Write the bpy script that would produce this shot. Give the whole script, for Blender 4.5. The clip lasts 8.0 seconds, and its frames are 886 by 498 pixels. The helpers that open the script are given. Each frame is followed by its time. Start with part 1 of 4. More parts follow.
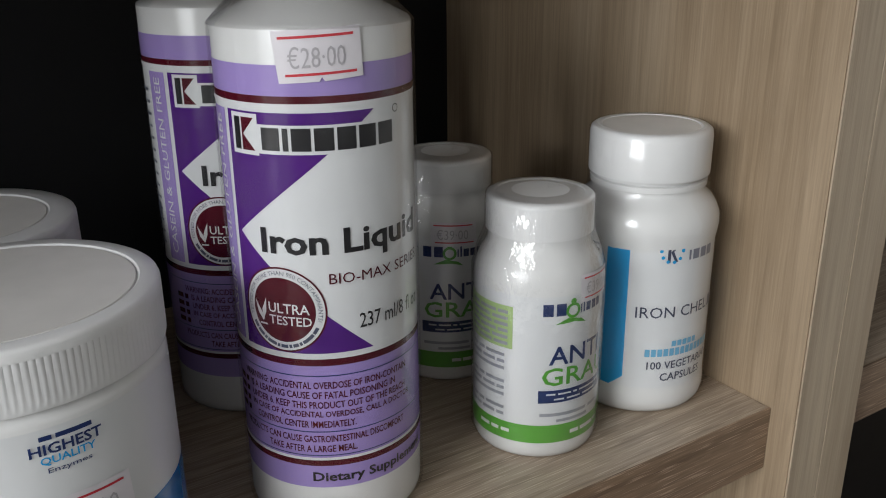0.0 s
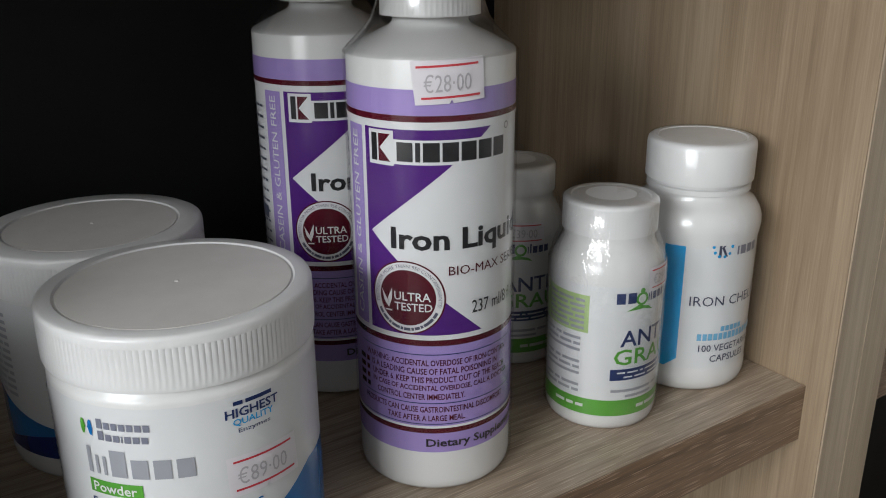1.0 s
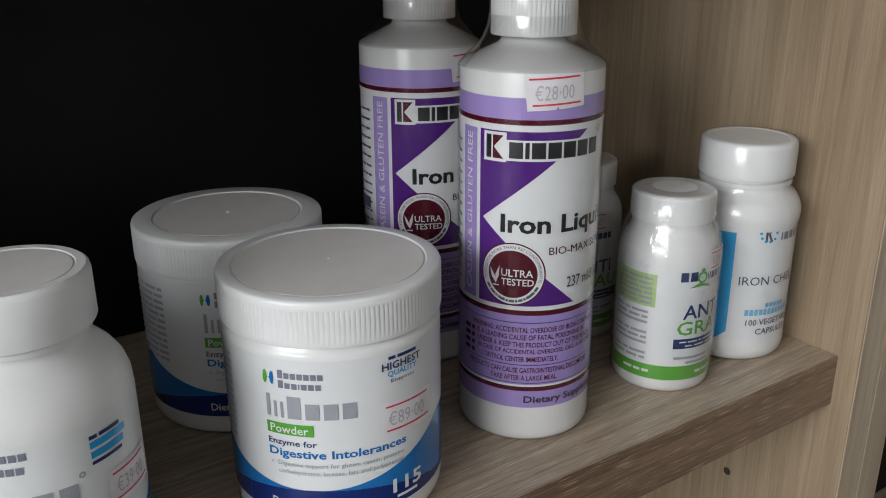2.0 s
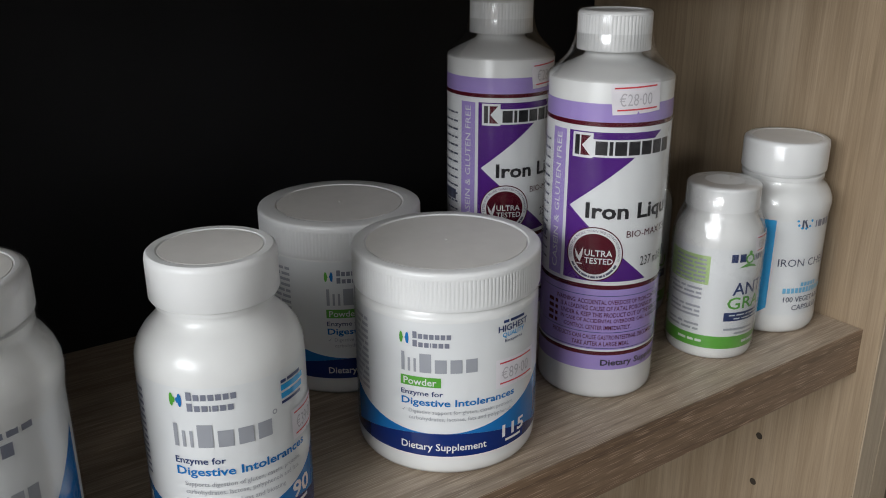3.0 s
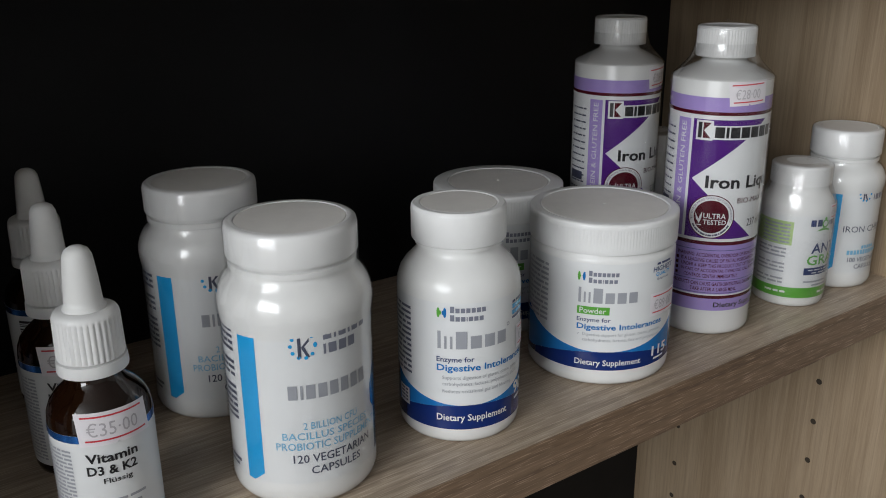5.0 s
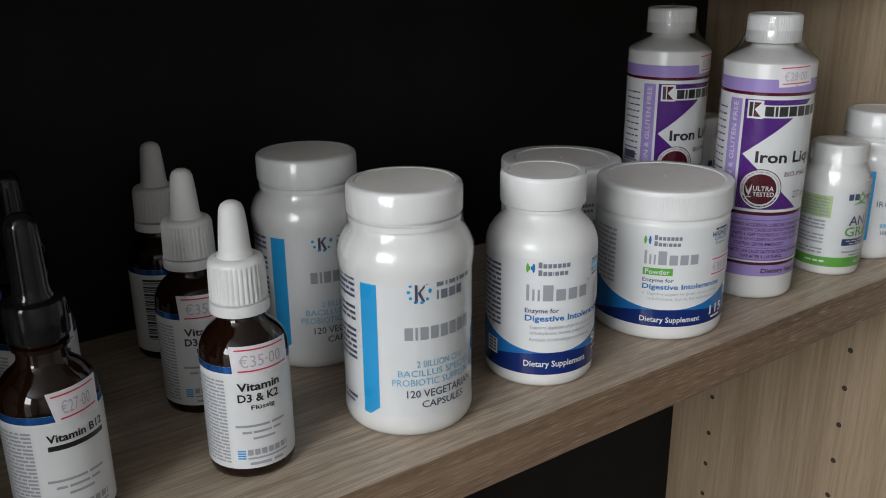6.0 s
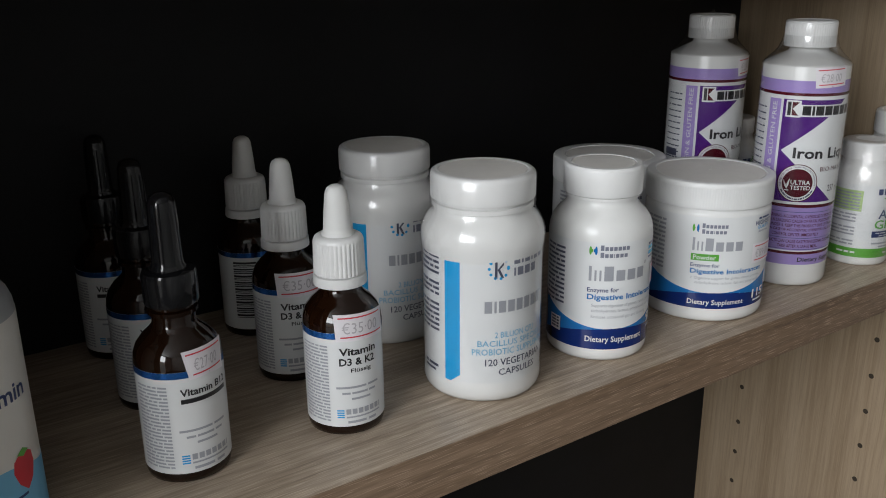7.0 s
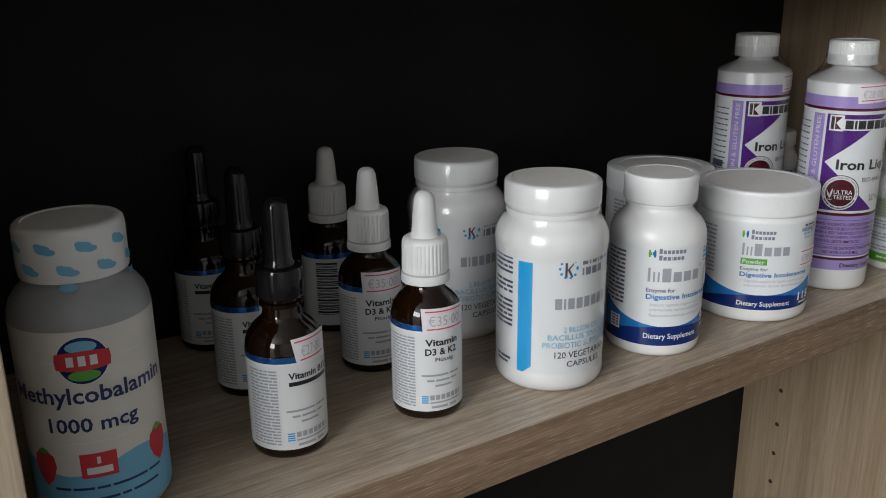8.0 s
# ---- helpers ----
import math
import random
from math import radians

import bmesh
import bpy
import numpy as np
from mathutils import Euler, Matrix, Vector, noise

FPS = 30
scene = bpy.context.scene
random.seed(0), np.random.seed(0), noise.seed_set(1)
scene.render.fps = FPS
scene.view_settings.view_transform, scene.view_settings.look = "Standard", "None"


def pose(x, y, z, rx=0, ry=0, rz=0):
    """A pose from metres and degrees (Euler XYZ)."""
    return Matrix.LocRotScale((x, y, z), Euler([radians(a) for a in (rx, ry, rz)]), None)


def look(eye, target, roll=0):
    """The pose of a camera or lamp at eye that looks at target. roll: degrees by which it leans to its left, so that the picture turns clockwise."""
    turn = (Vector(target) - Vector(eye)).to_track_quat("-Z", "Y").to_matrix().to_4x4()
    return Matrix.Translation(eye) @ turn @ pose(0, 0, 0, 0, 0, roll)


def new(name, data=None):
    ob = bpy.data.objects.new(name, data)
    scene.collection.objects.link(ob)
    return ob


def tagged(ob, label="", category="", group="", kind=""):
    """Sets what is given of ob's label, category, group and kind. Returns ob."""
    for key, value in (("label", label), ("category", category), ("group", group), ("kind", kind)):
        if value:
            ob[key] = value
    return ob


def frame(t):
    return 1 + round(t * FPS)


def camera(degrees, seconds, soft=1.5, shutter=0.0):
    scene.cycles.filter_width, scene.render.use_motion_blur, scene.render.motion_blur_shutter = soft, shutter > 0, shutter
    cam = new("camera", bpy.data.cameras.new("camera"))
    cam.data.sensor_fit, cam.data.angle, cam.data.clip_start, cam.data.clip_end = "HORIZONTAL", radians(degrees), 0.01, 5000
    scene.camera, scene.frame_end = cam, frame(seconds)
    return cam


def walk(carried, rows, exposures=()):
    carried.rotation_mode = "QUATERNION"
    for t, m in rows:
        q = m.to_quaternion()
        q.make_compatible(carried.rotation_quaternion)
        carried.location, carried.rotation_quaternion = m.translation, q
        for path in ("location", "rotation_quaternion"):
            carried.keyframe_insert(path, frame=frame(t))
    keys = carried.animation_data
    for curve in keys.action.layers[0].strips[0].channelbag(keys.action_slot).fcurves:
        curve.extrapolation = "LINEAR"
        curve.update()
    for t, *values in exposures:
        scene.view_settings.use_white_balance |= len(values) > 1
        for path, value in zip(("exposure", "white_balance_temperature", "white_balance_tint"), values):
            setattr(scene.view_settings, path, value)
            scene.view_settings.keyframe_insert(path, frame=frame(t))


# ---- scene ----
cam = camera(53.7, 8.0, soft=1.0)
ROWS = [
    (0.0, 0.0559, -0.1664, 1.1597, -32.83, -19.94, 0.55),
    (0.5, 0.0346, -0.1713, 1.1627, -33.33, -19.74, 0.50),
    (1.0, 0.0065, -0.1773, 1.1712, -33.99, -19.80, 0.42),
    (1.5, -0.0204, -0.1844, 1.1767, -34.27, -19.87, 0.36),
    (3.0, -0.1132, -0.2125, 1.1951, -34.92, -20.10, 0.12),
    (3.5, -0.1423, -0.2193, 1.1991, -35.29, -19.99, 0.15),
    (4.0, -0.1749, -0.2293, 1.2020, -35.51, -19.73, 0.23),
    (4.5, -0.2053, -0.2371, 1.2015, -35.84, -19.21, 0.32),
    (5.0, -0.2390, -0.2450, 1.2041, -35.80, -19.10, 0.43),
    (6.5, -0.3238, -0.2670, 1.2007, -35.50, -18.83, 0.56),
    (7.0, -0.3481, -0.2746, 1.2027, -35.09, -18.44, 0.50),
    (7.5, -0.3727, -0.2788, 1.2057, -34.85, -18.39, 0.44),
    (8.0, -0.3911, -0.2914, 1.2102, -33.52, -17.67, 0.62),
]
EXPOSURE = [(0.0, 0.08), (1.5, 0.03), (3.5, 0.0), (5.0, -0.13), (6.5, -0.13), (8.0, -0.03)]
walk(cam, [(t, pose(x, y, z, 90 + pitch, roll, yaw)) for t, x, y, z, yaw, pitch, roll in ROWS], EXPOSURE)

# ---- daylight: a tall glazed door in the wall to the left of the cabinet ----
world = bpy.data.worlds.new("sky")
scene.world = world
world.use_nodes = True
wt = world.node_tree
sky = wt.nodes.new("ShaderNodeTexSky")
sky.sky_type, sky.sun_disc = "NISHITA", False
sky.sun_elevation, sky.sun_rotation = radians(40), radians(200)
wt.links.new(sky.outputs[0], wt.nodes["Background"].inputs[0])
wt.nodes["Background"].inputs[1].default_value = 0.1

sun = new("sun", bpy.data.lights.new("sun", "SUN"))
sun.data.energy, sun.data.angle, sun.data.color = 2.0, radians(0.5), (1.0, 0.95, 0.88)
sun.matrix_world = look((-2, -6, 6), (0, 0, 0))

DOOR_X, DOOR_Y0, DOOR_Y1, DOOR_TOP = -2.6, -1.85, -0.25, 2.48


def daylight(z0, z1, watts, color):
    """The light of one height band of the glazed door: sky above, paving below."""
    d = new("daylight", bpy.data.lights.new("daylight", "AREA"))
    d.data.shape, d.data.size, d.data.size_y = "RECTANGLE", DOOR_Y1 - DOOR_Y0, z1 - z0
    d.data.energy, d.data.color = watts, color
    d.matrix_world = look((DOOR_X - 0.02, (DOOR_Y0 + DOOR_Y1) / 2, (z0 + z1) / 2), (0, (DOOR_Y0 + DOOR_Y1) / 2, (z0 + z1) / 2))


daylight(1.50, DOOR_TOP - 0.02, 82.0, (0.95, 0.975, 1.0))
daylight(0.05, 1.48, 5.0, (1.0, 0.97, 0.92))


# ---- materials ----
def material(name, rough=0.5, metal=0.0):
    m = bpy.data.materials.new(name)
    m.use_nodes = True
    b = m.node_tree.nodes["Principled BSDF"]
    b.inputs["Roughness"].default_value = rough
    b.inputs["Metallic"].default_value = metal
    return m, m.node_tree, b


def coords(nt, scale):
    tc = nt.nodes.new("ShaderNodeTexCoord")
    mp = nt.nodes.new("ShaderNodeMapping")
    mp.inputs["Scale"].default_value = scale
    nt.links.new(tc.outputs["Object"], mp.inputs[0])
    return mp.outputs[0]


def noise_tex(nt, vec, scale, detail=4.0, rough=0.55):
    n = nt.nodes.new("ShaderNodeTexNoise")
    n.inputs["Scale"].default_value, n.inputs["Detail"].default_value = scale, detail
    n.inputs["Roughness"].default_value = rough
    nt.links.new(vec, n.inputs["Vector"])
    return n.outputs["Fac"]


def ramp(nt, fac, stops):
    r = nt.nodes.new("ShaderNodeValToRGB")
    e = r.color_ramp.elements
    while len(e) < len(stops):
        e.new(0.5)
    for el, (p, c) in zip(e, stops):
        el.position, el.color = p, (c if len(c) == 4 else (*c, 1.0))
    nt.links.new(fac, r.inputs[0])
    return r.outputs[0]


def mix(nt, fac, a, b, mode="MIX"):
    n = nt.nodes.new("ShaderNodeMix")
    n.data_type, n.blend_type = "RGBA", mode
    for sock, val in ((n.inputs[0], fac), (n.inputs[6], a), (n.inputs[7], b)):
        if isinstance(val, (int, float)):
            sock.default_value = val
        elif isinstance(val, tuple):
            sock.default_value = (*val, 1.0)
        else:
            nt.links.new(val, sock)
    return n.outputs[2]


def bump(nt, b, height, strength, dist):
    n = nt.nodes.new("ShaderNodeBump")
    n.inputs["Strength"].default_value, n.inputs["Distance"].default_value = strength, dist
    nt.links.new(height, n.inputs["Height"])
    nt.links.new(n.outputs[0], b.inputs["Normal"])


def wood(name, dark, mid, light, along, rough=0.5, fleck=0.55, strength=1.0):
    """Printed oak on chipboard: long soft bands, fine grain and short pale flecks along one axis."""
    m, nt, b = material(name, rough)

    def streak(across, length, detail, soft):
        q = [across] * 3
        q["xyz".index(along)] = length
        return noise_tex(nt, coords(nt, tuple(q)), 1.0, detail, soft)

    band, vein, grain, flk = streak(40, 2.2, 3, 0.5), streak(330, 9, 3, 0.5), streak(1250, 34, 3, 0.6), streak(2300, 70, 1.5, 0.4)
    col = ramp(nt, band, [(0.3, dark), (0.5, mid), (0.72, light)])
    col = mix(nt, strength, col, ramp(nt, vein, [(0.34, (0.72, 0.69, 0.66)), (0.6, (1.08, 1.08, 1.08))]), "MULTIPLY")
    col = mix(nt, strength, col, ramp(nt, grain, [(0.3, (0.74, 0.72, 0.70)), (0.62, (1.1, 1.1, 1.1))]), "MULTIPLY")
    f = ramp(nt, flk, [(0.57, (0, 0, 0)), (0.68, (fleck, fleck, fleck))])
    col = mix(nt, f, col, tuple(min(1.0, q * 1.7 + 0.05) for q in light))
    nt.links.new(col, b.inputs["Base Color"])
    bump(nt, b, grain, 0.3, 0.0003)
    return m


# Reflected light on the shelf top is put into its paler colour.
M_SHELF_LIT = wood("lit_shelf_oak", (0.32, 0.25, 0.185), (0.39, 0.315, 0.24), (0.45, 0.37, 0.29), "x", 0.42, 0.36)
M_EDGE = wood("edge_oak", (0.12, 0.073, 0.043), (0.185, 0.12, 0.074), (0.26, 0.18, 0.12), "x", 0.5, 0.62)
M_SIDE = wood("side_oak", (0.25, 0.182, 0.115), (0.315, 0.236, 0.156), (0.375, 0.29, 0.2), "z", 0.5, 0.05, 0.5)
M_BAND = wood("band_oak", (0.30, 0.232, 0.162), (0.37, 0.294, 0.21), (0.43, 0.35, 0.256), "z", 0.45, 0.04, 0.5)


def plain(name, color, rough, var=0.06, scale=30.0, spec=0.5, coat=0.0, relief=0.0):
    m, nt, b = material(name, rough)
    n = noise_tex(nt, coords(nt, (1, 1, 1)), scale, 4)
    fine = noise_tex(nt, coords(nt, (1, 1, 1)), scale * 3, 2)
    lo = tuple(q * (1 - var) for q in color)
    hi = tuple(min(1.0, q * (1 + var)) for q in color)
    nt.links.new(ramp(nt, n, [(0.3, lo), (0.7, hi)]), b.inputs["Base Color"])
    r = ramp(nt, fine, [(0.3, (max(rough - 0.015, 0.02),) * 3), (0.7, (rough + 0.015,) * 3)])
    nt.links.new(r, b.inputs["Roughness"])
    b.inputs["Specular IOR Level"].default_value = spec
    b.inputs["Coat Weight"].default_value = coat
    b.inputs["Coat Roughness"].default_value = 0.12
    if relief:
        bump(nt, b, n, relief, 0.0006)
    return m


M_BACK = plain("black_board", (0.0058, 0.0058, 0.0064), 0.6, 0.25, 14, spec=0.22)
# Shade inside the peg holes is put into this dark brown.
M_HOLE_SHADE = plain("hole_shade_brown", (0.035, 0.025, 0.016), 0.8)
M_WALL = plain("wall_paint", (0.62, 0.61, 0.59), 0.8, 0.04, 3)
M_CEIL = plain("ceiling_paint", (0.6, 0.6, 0.59), 0.85, 0.03, 3)
M_FLOOR = plain("floor_tile", (0.10, 0.095, 0.09), 0.35, 0.12, 5)
M_FRAME = plain("white_frame", (0.7, 0.7, 0.7), 0.4)

M_WHITE = plain("white_plastic", (0.69, 0.69, 0.68), 0.24, 0.02, 60, spec=0.38)
M_CAPW = plain("cap_plastic", (0.71, 0.71, 0.705), 0.34, 0.02, 80, spec=0.4)
M_CAPTOP = plain("liner_top", (0.68, 0.66, 0.63), 0.6, 0.03, 120)
M_PAPER = plain("label_paper", (0.67, 0.68, 0.685), 0.24, 0.02, 40, spec=0.35)
M_CREAM = plain("cream_label", (0.66, 0.635, 0.59), 0.3, 0.03, 40)
M_TAG = plain("tag_paper", (0.70, 0.67, 0.70), 0.55, 0.04, 160)
M_LILAC = plain("lilac_print", (0.33, 0.245, 0.54), 0.22, 0.04, 50, spec=0.32)
M_PURPLE = plain("purple_print", (0.075, 0.015, 0.178), 0.22, 0.06, 50, spec=0.32)
M_MAROON = plain("maroon_print", (0.075, 0.006, 0.014), 0.22, 0.08, 50, spec=0.32)
M_BLACK = plain("black_print", (0.012, 0.012, 0.014), 0.35)
M_NAVY = plain("navy_print", (0.012, 0.03, 0.12), 0.3)
M_INK = plain("slate_print", (0.055, 0.062, 0.10), 0.4)
M_SLATE = plain("slate_bars", (0.17, 0.18, 0.23), 0.4)
M_GREY = plain("grey_print", (0.30, 0.31, 0.34), 0.45)
M_RED = plain("red_print", (0.55, 0.03, 0.045), 0.4)
M_PRICE = plain("price_print", (0.42, 0.40, 0.42), 0.5)
M_GREEN = plain("green_print", (0.085, 0.34, 0.035), 0.3, coat=0.2)
M_GREENL = plain("pale_green_print", (0.36, 0.50, 0.20), 0.35)
M_BLUE = plain("blue_print", (0.012, 0.15, 0.42), 0.18, 0.05, 40, coat=0.2)
M_DBLUE = plain("dark_blue_print", (0.006, 0.022, 0.135), 0.18, 0.05, 40, coat=0.2)
M_CYAN = plain("cyan_print", (0.02, 0.32, 0.66), 0.18, 0.04, 40, coat=0.2)
M_SKYB = plain("sky_print", (0.16, 0.42, 0.62), 0.4)
M_FOIL = plain("blue_foil", (0.03, 0.16, 0.52), 0.22, 0.08, 60)
M_FOIL.node_tree.nodes["Principled BSDF"].inputs["Metallic"].default_value = 0.75
M_DROP = plain("bulb_rubber", (0.68, 0.68, 0.67), 0.5, 0.02, 60)
M_DARKCAP = plain("black_cap", (0.008, 0.008, 0.009), 0.1, 0.1, 60, spec=0.3)
M_DARKBULB = plain("black_rubber", (0.006, 0.006, 0.007), 0.12, 0.1, 60, spec=0.35)


def glassy(name, color, rough, trans):
    m, nt, b = material(name, rough)
    n = noise_tex(nt, coords(nt, (1, 1, 1)), 40, 2)
    nt.links.new(ramp(nt, n, [(0.3, tuple(q * 0.9 for q in color)), (0.7, color)]), b.inputs["Base Color"])
    b.inputs["Transmission Weight"].default_value = trans
    b.inputs["IOR"].default_value = 1.47
    return m


M_AMBER = glassy("amber_glass", (0.012, 0.004, 0.0015), 0.04, 0.12)
M_MILKY = glassy("grey_bottle_plastic", (0.34, 0.35, 0.36), 0.3, 0.1)


def film(name, gloss, rough, dens, crease=0.3, size=190):
    """Clear shrink film: see-through, with a crinkled gloss."""
    m, nt, b = material(name, rough)
    nt.nodes.remove(b)
    tr = nt.nodes.new("ShaderNodeBsdfTransparent")
    tr.inputs[0].default_value = (dens, dens, dens, 1)
    gl = nt.nodes.new("ShaderNodeBsdfGlossy")
    gl.inputs["Roughness"].default_value = rough
    bp = nt.nodes.new("ShaderNodeBump")
    bp.inputs["Strength"].default_value, bp.inputs["Distance"].default_value = crease, 0.0006
    nt.links.new(noise_tex(nt, coords(nt, (1, 1, 0.55)), size, 3), bp.inputs["Height"])
    nt.links.new(bp.outputs[0], gl.inputs["Normal"])
    mx = nt.nodes.new("ShaderNodeMixShader")
    lw = nt.nodes.new("ShaderNodeLayerWeight")
    lw.inputs[0].default_value = 0.4
    mr = nt.nodes.new("ShaderNodeMapRange")
    mr.inputs["To Min"].default_value, mr.inputs["To Max"].default_value = gloss, min(1.0, gloss * 7)
    nt.links.new(lw.outputs["Facing"], mr.inputs["Value"])
    nt.links.new(mr.outputs[0], mx.inputs[0])
    nt.links.new(tr.outputs[0], mx.inputs[1])
    nt.links.new(gl.outputs[0], mx.inputs[2])
    nt.links.new(mx.outputs[0], nt.nodes["Material Output"].inputs[0])
    return m


M_FILM = film("shrink_film", 0.03, 0.12, 0.985)
M_CREASED = film("creased_film", 0.065, 0.1, 0.985, 1.6, 210)
M_NECK = film("taut_film", 0.075, 0.16, 0.9, 0.2)
M_PANE = film("pane_glass", 0.06, 0.02, 0.97)


# ---- building helpers ----
def link(name, bm, mat, parent=None, label="", smooth=None):
    me = bpy.data.meshes.new(name)
    bm.normal_update()
    bm.to_mesh(me)
    bm.free()
    if mat:
        me.materials.append(mat)
    ob = new(name, me)
    if smooth is not None:
        me.shade_smooth()
        me.set_sharp_from_angle(angle=radians(smooth))
    if parent:
        ob.parent = parent
    return tagged(ob, label)


def part(name, bm, mat, parent, label="", smooth=None):
    return link(name, bm, mat, parent, label, smooth)


def box(bm, x0, x1, y0, y1, z0, z1):
    v = [bm.verts.new((x, y, z)) for x in (x0, x1) for y in (y0, y1) for z in (z0, z1)]
    for f in ((0, 1, 3, 2), (4, 6, 7, 5), (0, 4, 5, 1), (2, 3, 7, 6), (0, 2, 6, 4), (1, 5, 7, 3)):
        bm.faces.new([v[i] for i in f])


def slab(name, x0, x1, y0, y1, z0, z1, mat, bevel=0.0, parent=None, label=""):
    bm = bmesh.new()
    box(bm, x0, x1, y0, y1, z0, z1)
    if bevel:
        bmesh.ops.bevel(bm, geom=bm.edges[:], offset=bevel, segments=2, affect="EDGES", profile=0.5)
    return link(name, bm, mat, parent, label)


def lathe(points, seg=72, ribs=0, rib_from=0, rib_to=0, depth=0.0, ribseg=3):
    """A turned body from (radius, height) in millimetres, bottom to top; rings rib_from..rib_to may be knurled."""
    bm = bmesh.new()
    if ribs:
        seg = ribs * ribseg
    rings = []
    for i, (r, z) in enumerate(points):
        if r < 1e-6:
            rings.append([bm.verts.new((0, 0, z / 1000))])
            continue
        ring = []
        for k in range(seg):
            q = r
            if ribs and rib_from <= i <= rib_to and k % ribseg == 0:
                q = r - depth
            a = 2 * math.pi * k / seg
            ring.append(bm.verts.new((q * math.cos(a) / 1000, q * math.sin(a) / 1000, z / 1000)))
        rings.append(ring)
    for a, b in zip(rings, rings[1:]):
        for k in range(seg):
            n = (k + 1) % seg
            if len(a) == 1 and len(b) == 1:
                continue
            if len(a) == 1:
                bm.faces.new((a[0], b[n], b[k]))
            elif len(b) == 1:
                bm.faces.new((a[k], a[n], b[0]))
            else:
                bm.faces.new((a[k], a[n], b[n], b[k]))
    bmesh.ops.recalc_face_normals(bm, faces=bm.faces[:])
    return bm


# ---- prints that lie on a turned body: u runs along the girth, v up, both in millimetres ----
def letters(s, bold=0.0, turn=False):
    cu = bpy.data.curves.new("lettering", "FONT")
    cu.body, cu.resolution_u, cu.offset = s, 2, bold
    ob = bpy.data.objects.new("lettering", cu)
    me = bpy.data.meshes.new_from_object(ob)
    pts = [(p.co.y * -1, p.co.x) if turn else (p.co.x, p.co.y) for p in me.vertices]
    faces = [tuple(p.vertices) for p in me.polygons]
    bpy.data.objects.remove(ob)
    bpy.data.curves.remove(cu)
    bpy.data.meshes.remove(me)
    return pts, faces


def T(s, u0, u1, v0, v1, bold=0.0, slope=0.0, turn=False):
    """Lettering that fills the given box."""
    pts, faces = letters(s, bold, turn)
    xs, ys = [p[0] for p in pts], [p[1] for p in pts]
    ax, bx, ay, by = min(xs), max(xs), min(ys), max(ys)
    out = []
    for x, y in pts:
        u = u0 + (x - ax) / (bx - ax) * (u1 - u0)
        v = v0 + (y - ay) / (by - ay) * (v1 - v0) + slope * (u - u0)
        out.append((u, v))
    return out, faces


def Q(u0, u1, v0, v1, slope=0.0):
    return [(u0, v0), (u1, v0 + slope * (u1 - u0)), (u1, v1 + slope * (u1 - u0)), (u0, v1)], [(0, 1, 2, 3)]


def G(*pts):
    return list(pts), [tuple(range(len(pts)))]


def D(u, v, ru, rv, n=40):
    return [(u + ru * math.cos(2 * math.pi * k / n), v + rv * math.sin(2 * math.pi * k / n)) for k in range(n)], [tuple(range(n))]


def RING(u, v, r0, r1, n=48):
    pts = [(u + r * math.cos(2 * math.pi * k / n), v + r * math.sin(2 * math.pi * k / n)) for r in (r0, r1) for k in range(n)]
    return pts, [(k, (k + 1) % n, n + (k + 1) % n, n + k) for k in range(n)]


def BARS(u0, u1, v0, v1, words, slope=0.0):
    """A line of unreadable print: one bar a word."""
    total, out = sum(words) + 0.6 * (len(words) - 1), []
    k, u = (u1 - u0) / total, u0
    for w in words:
        out.append(Q(u, u + w * k, v0 + slope * (u - u0), v1 + slope * (u - u0), slope))
        u += (w + 0.6) * k
    return out


def ROUND(s, cu, cv, r, tall, a0, a1):
    """Lettering round a circle, from angle a0 to a1 in degrees, feet towards the centre."""
    pts, faces = letters(s)
    ax, bx = min(p[0] for p in pts), max(p[0] for p in pts)
    k, out = tall / max(p[1] for p in pts), []
    for x, y in pts:
        t = radians(a0 + (x - ax) / (bx - ax) * (a1 - a0))
        out.append((cu + (r + y * k) * math.cos(t), cv + (r + y * k) * math.sin(t)))
    return [(out, faces)]


def ROUND_BARS(cu, cv, r0, r1, a0, a1, words):
    """Unreadable print round a circle: one bent bar a word."""
    k, a, out = (a1 - a0) / (sum(words) + 0.8 * (len(words) - 1)), a0, []
    for w in words:
        ts = [radians(a + w * k * i / 4) for i in range(5)]
        pts = [(cu + r * math.cos(t), cv + r * math.sin(t)) for r in (r0, r1) for t in ts]
        out.append((pts, [(i, i + 1, 6 + i, 5 + i) for i in range(4)]))
        a += (w + 0.8) * k
    return out


def MARKS(u0, u1, v0, v1, forms, gap=0.3, low=0.72):
    """A name drawn as plain bars, one a letter: b tall, o low, l tall and thin, i low and thin."""
    size = {"l": 0.3, "i": 0.22}
    k = (u1 - u0) / (sum(size.get(c, 1.0) for c in forms) + gap * (len(forms) - 1))
    u, out = u0, []
    for c in forms:
        w = size.get(c, 1.0) * k
        out.append(Q(u, u + w, v0, v0 + (v1 - v0) * (low if c in "oi" else 1.0)))
        u += w + gap * k
    return out


def BLOCKS(u0, u1, v0, v1, n, gap=0.2):
    w = (u1 - u0) / n
    return [Q(u0 + i * w, u0 + (i + 1 - gap) * w, v0, v1) for i in range(n)]


def CURVE(u0, u1, low, high, n=40):
    """The area between two curves low(u) and high(u)."""
    us = [u0 + (u1 - u0) * i / n for i in range(n + 1)]
    pts = [(u, low(u)) for u in us] + [(u, high(u)) for u in us]
    return pts, [(i, i + 1, n + 2 + i, n + 1 + i) for i in range(n)]


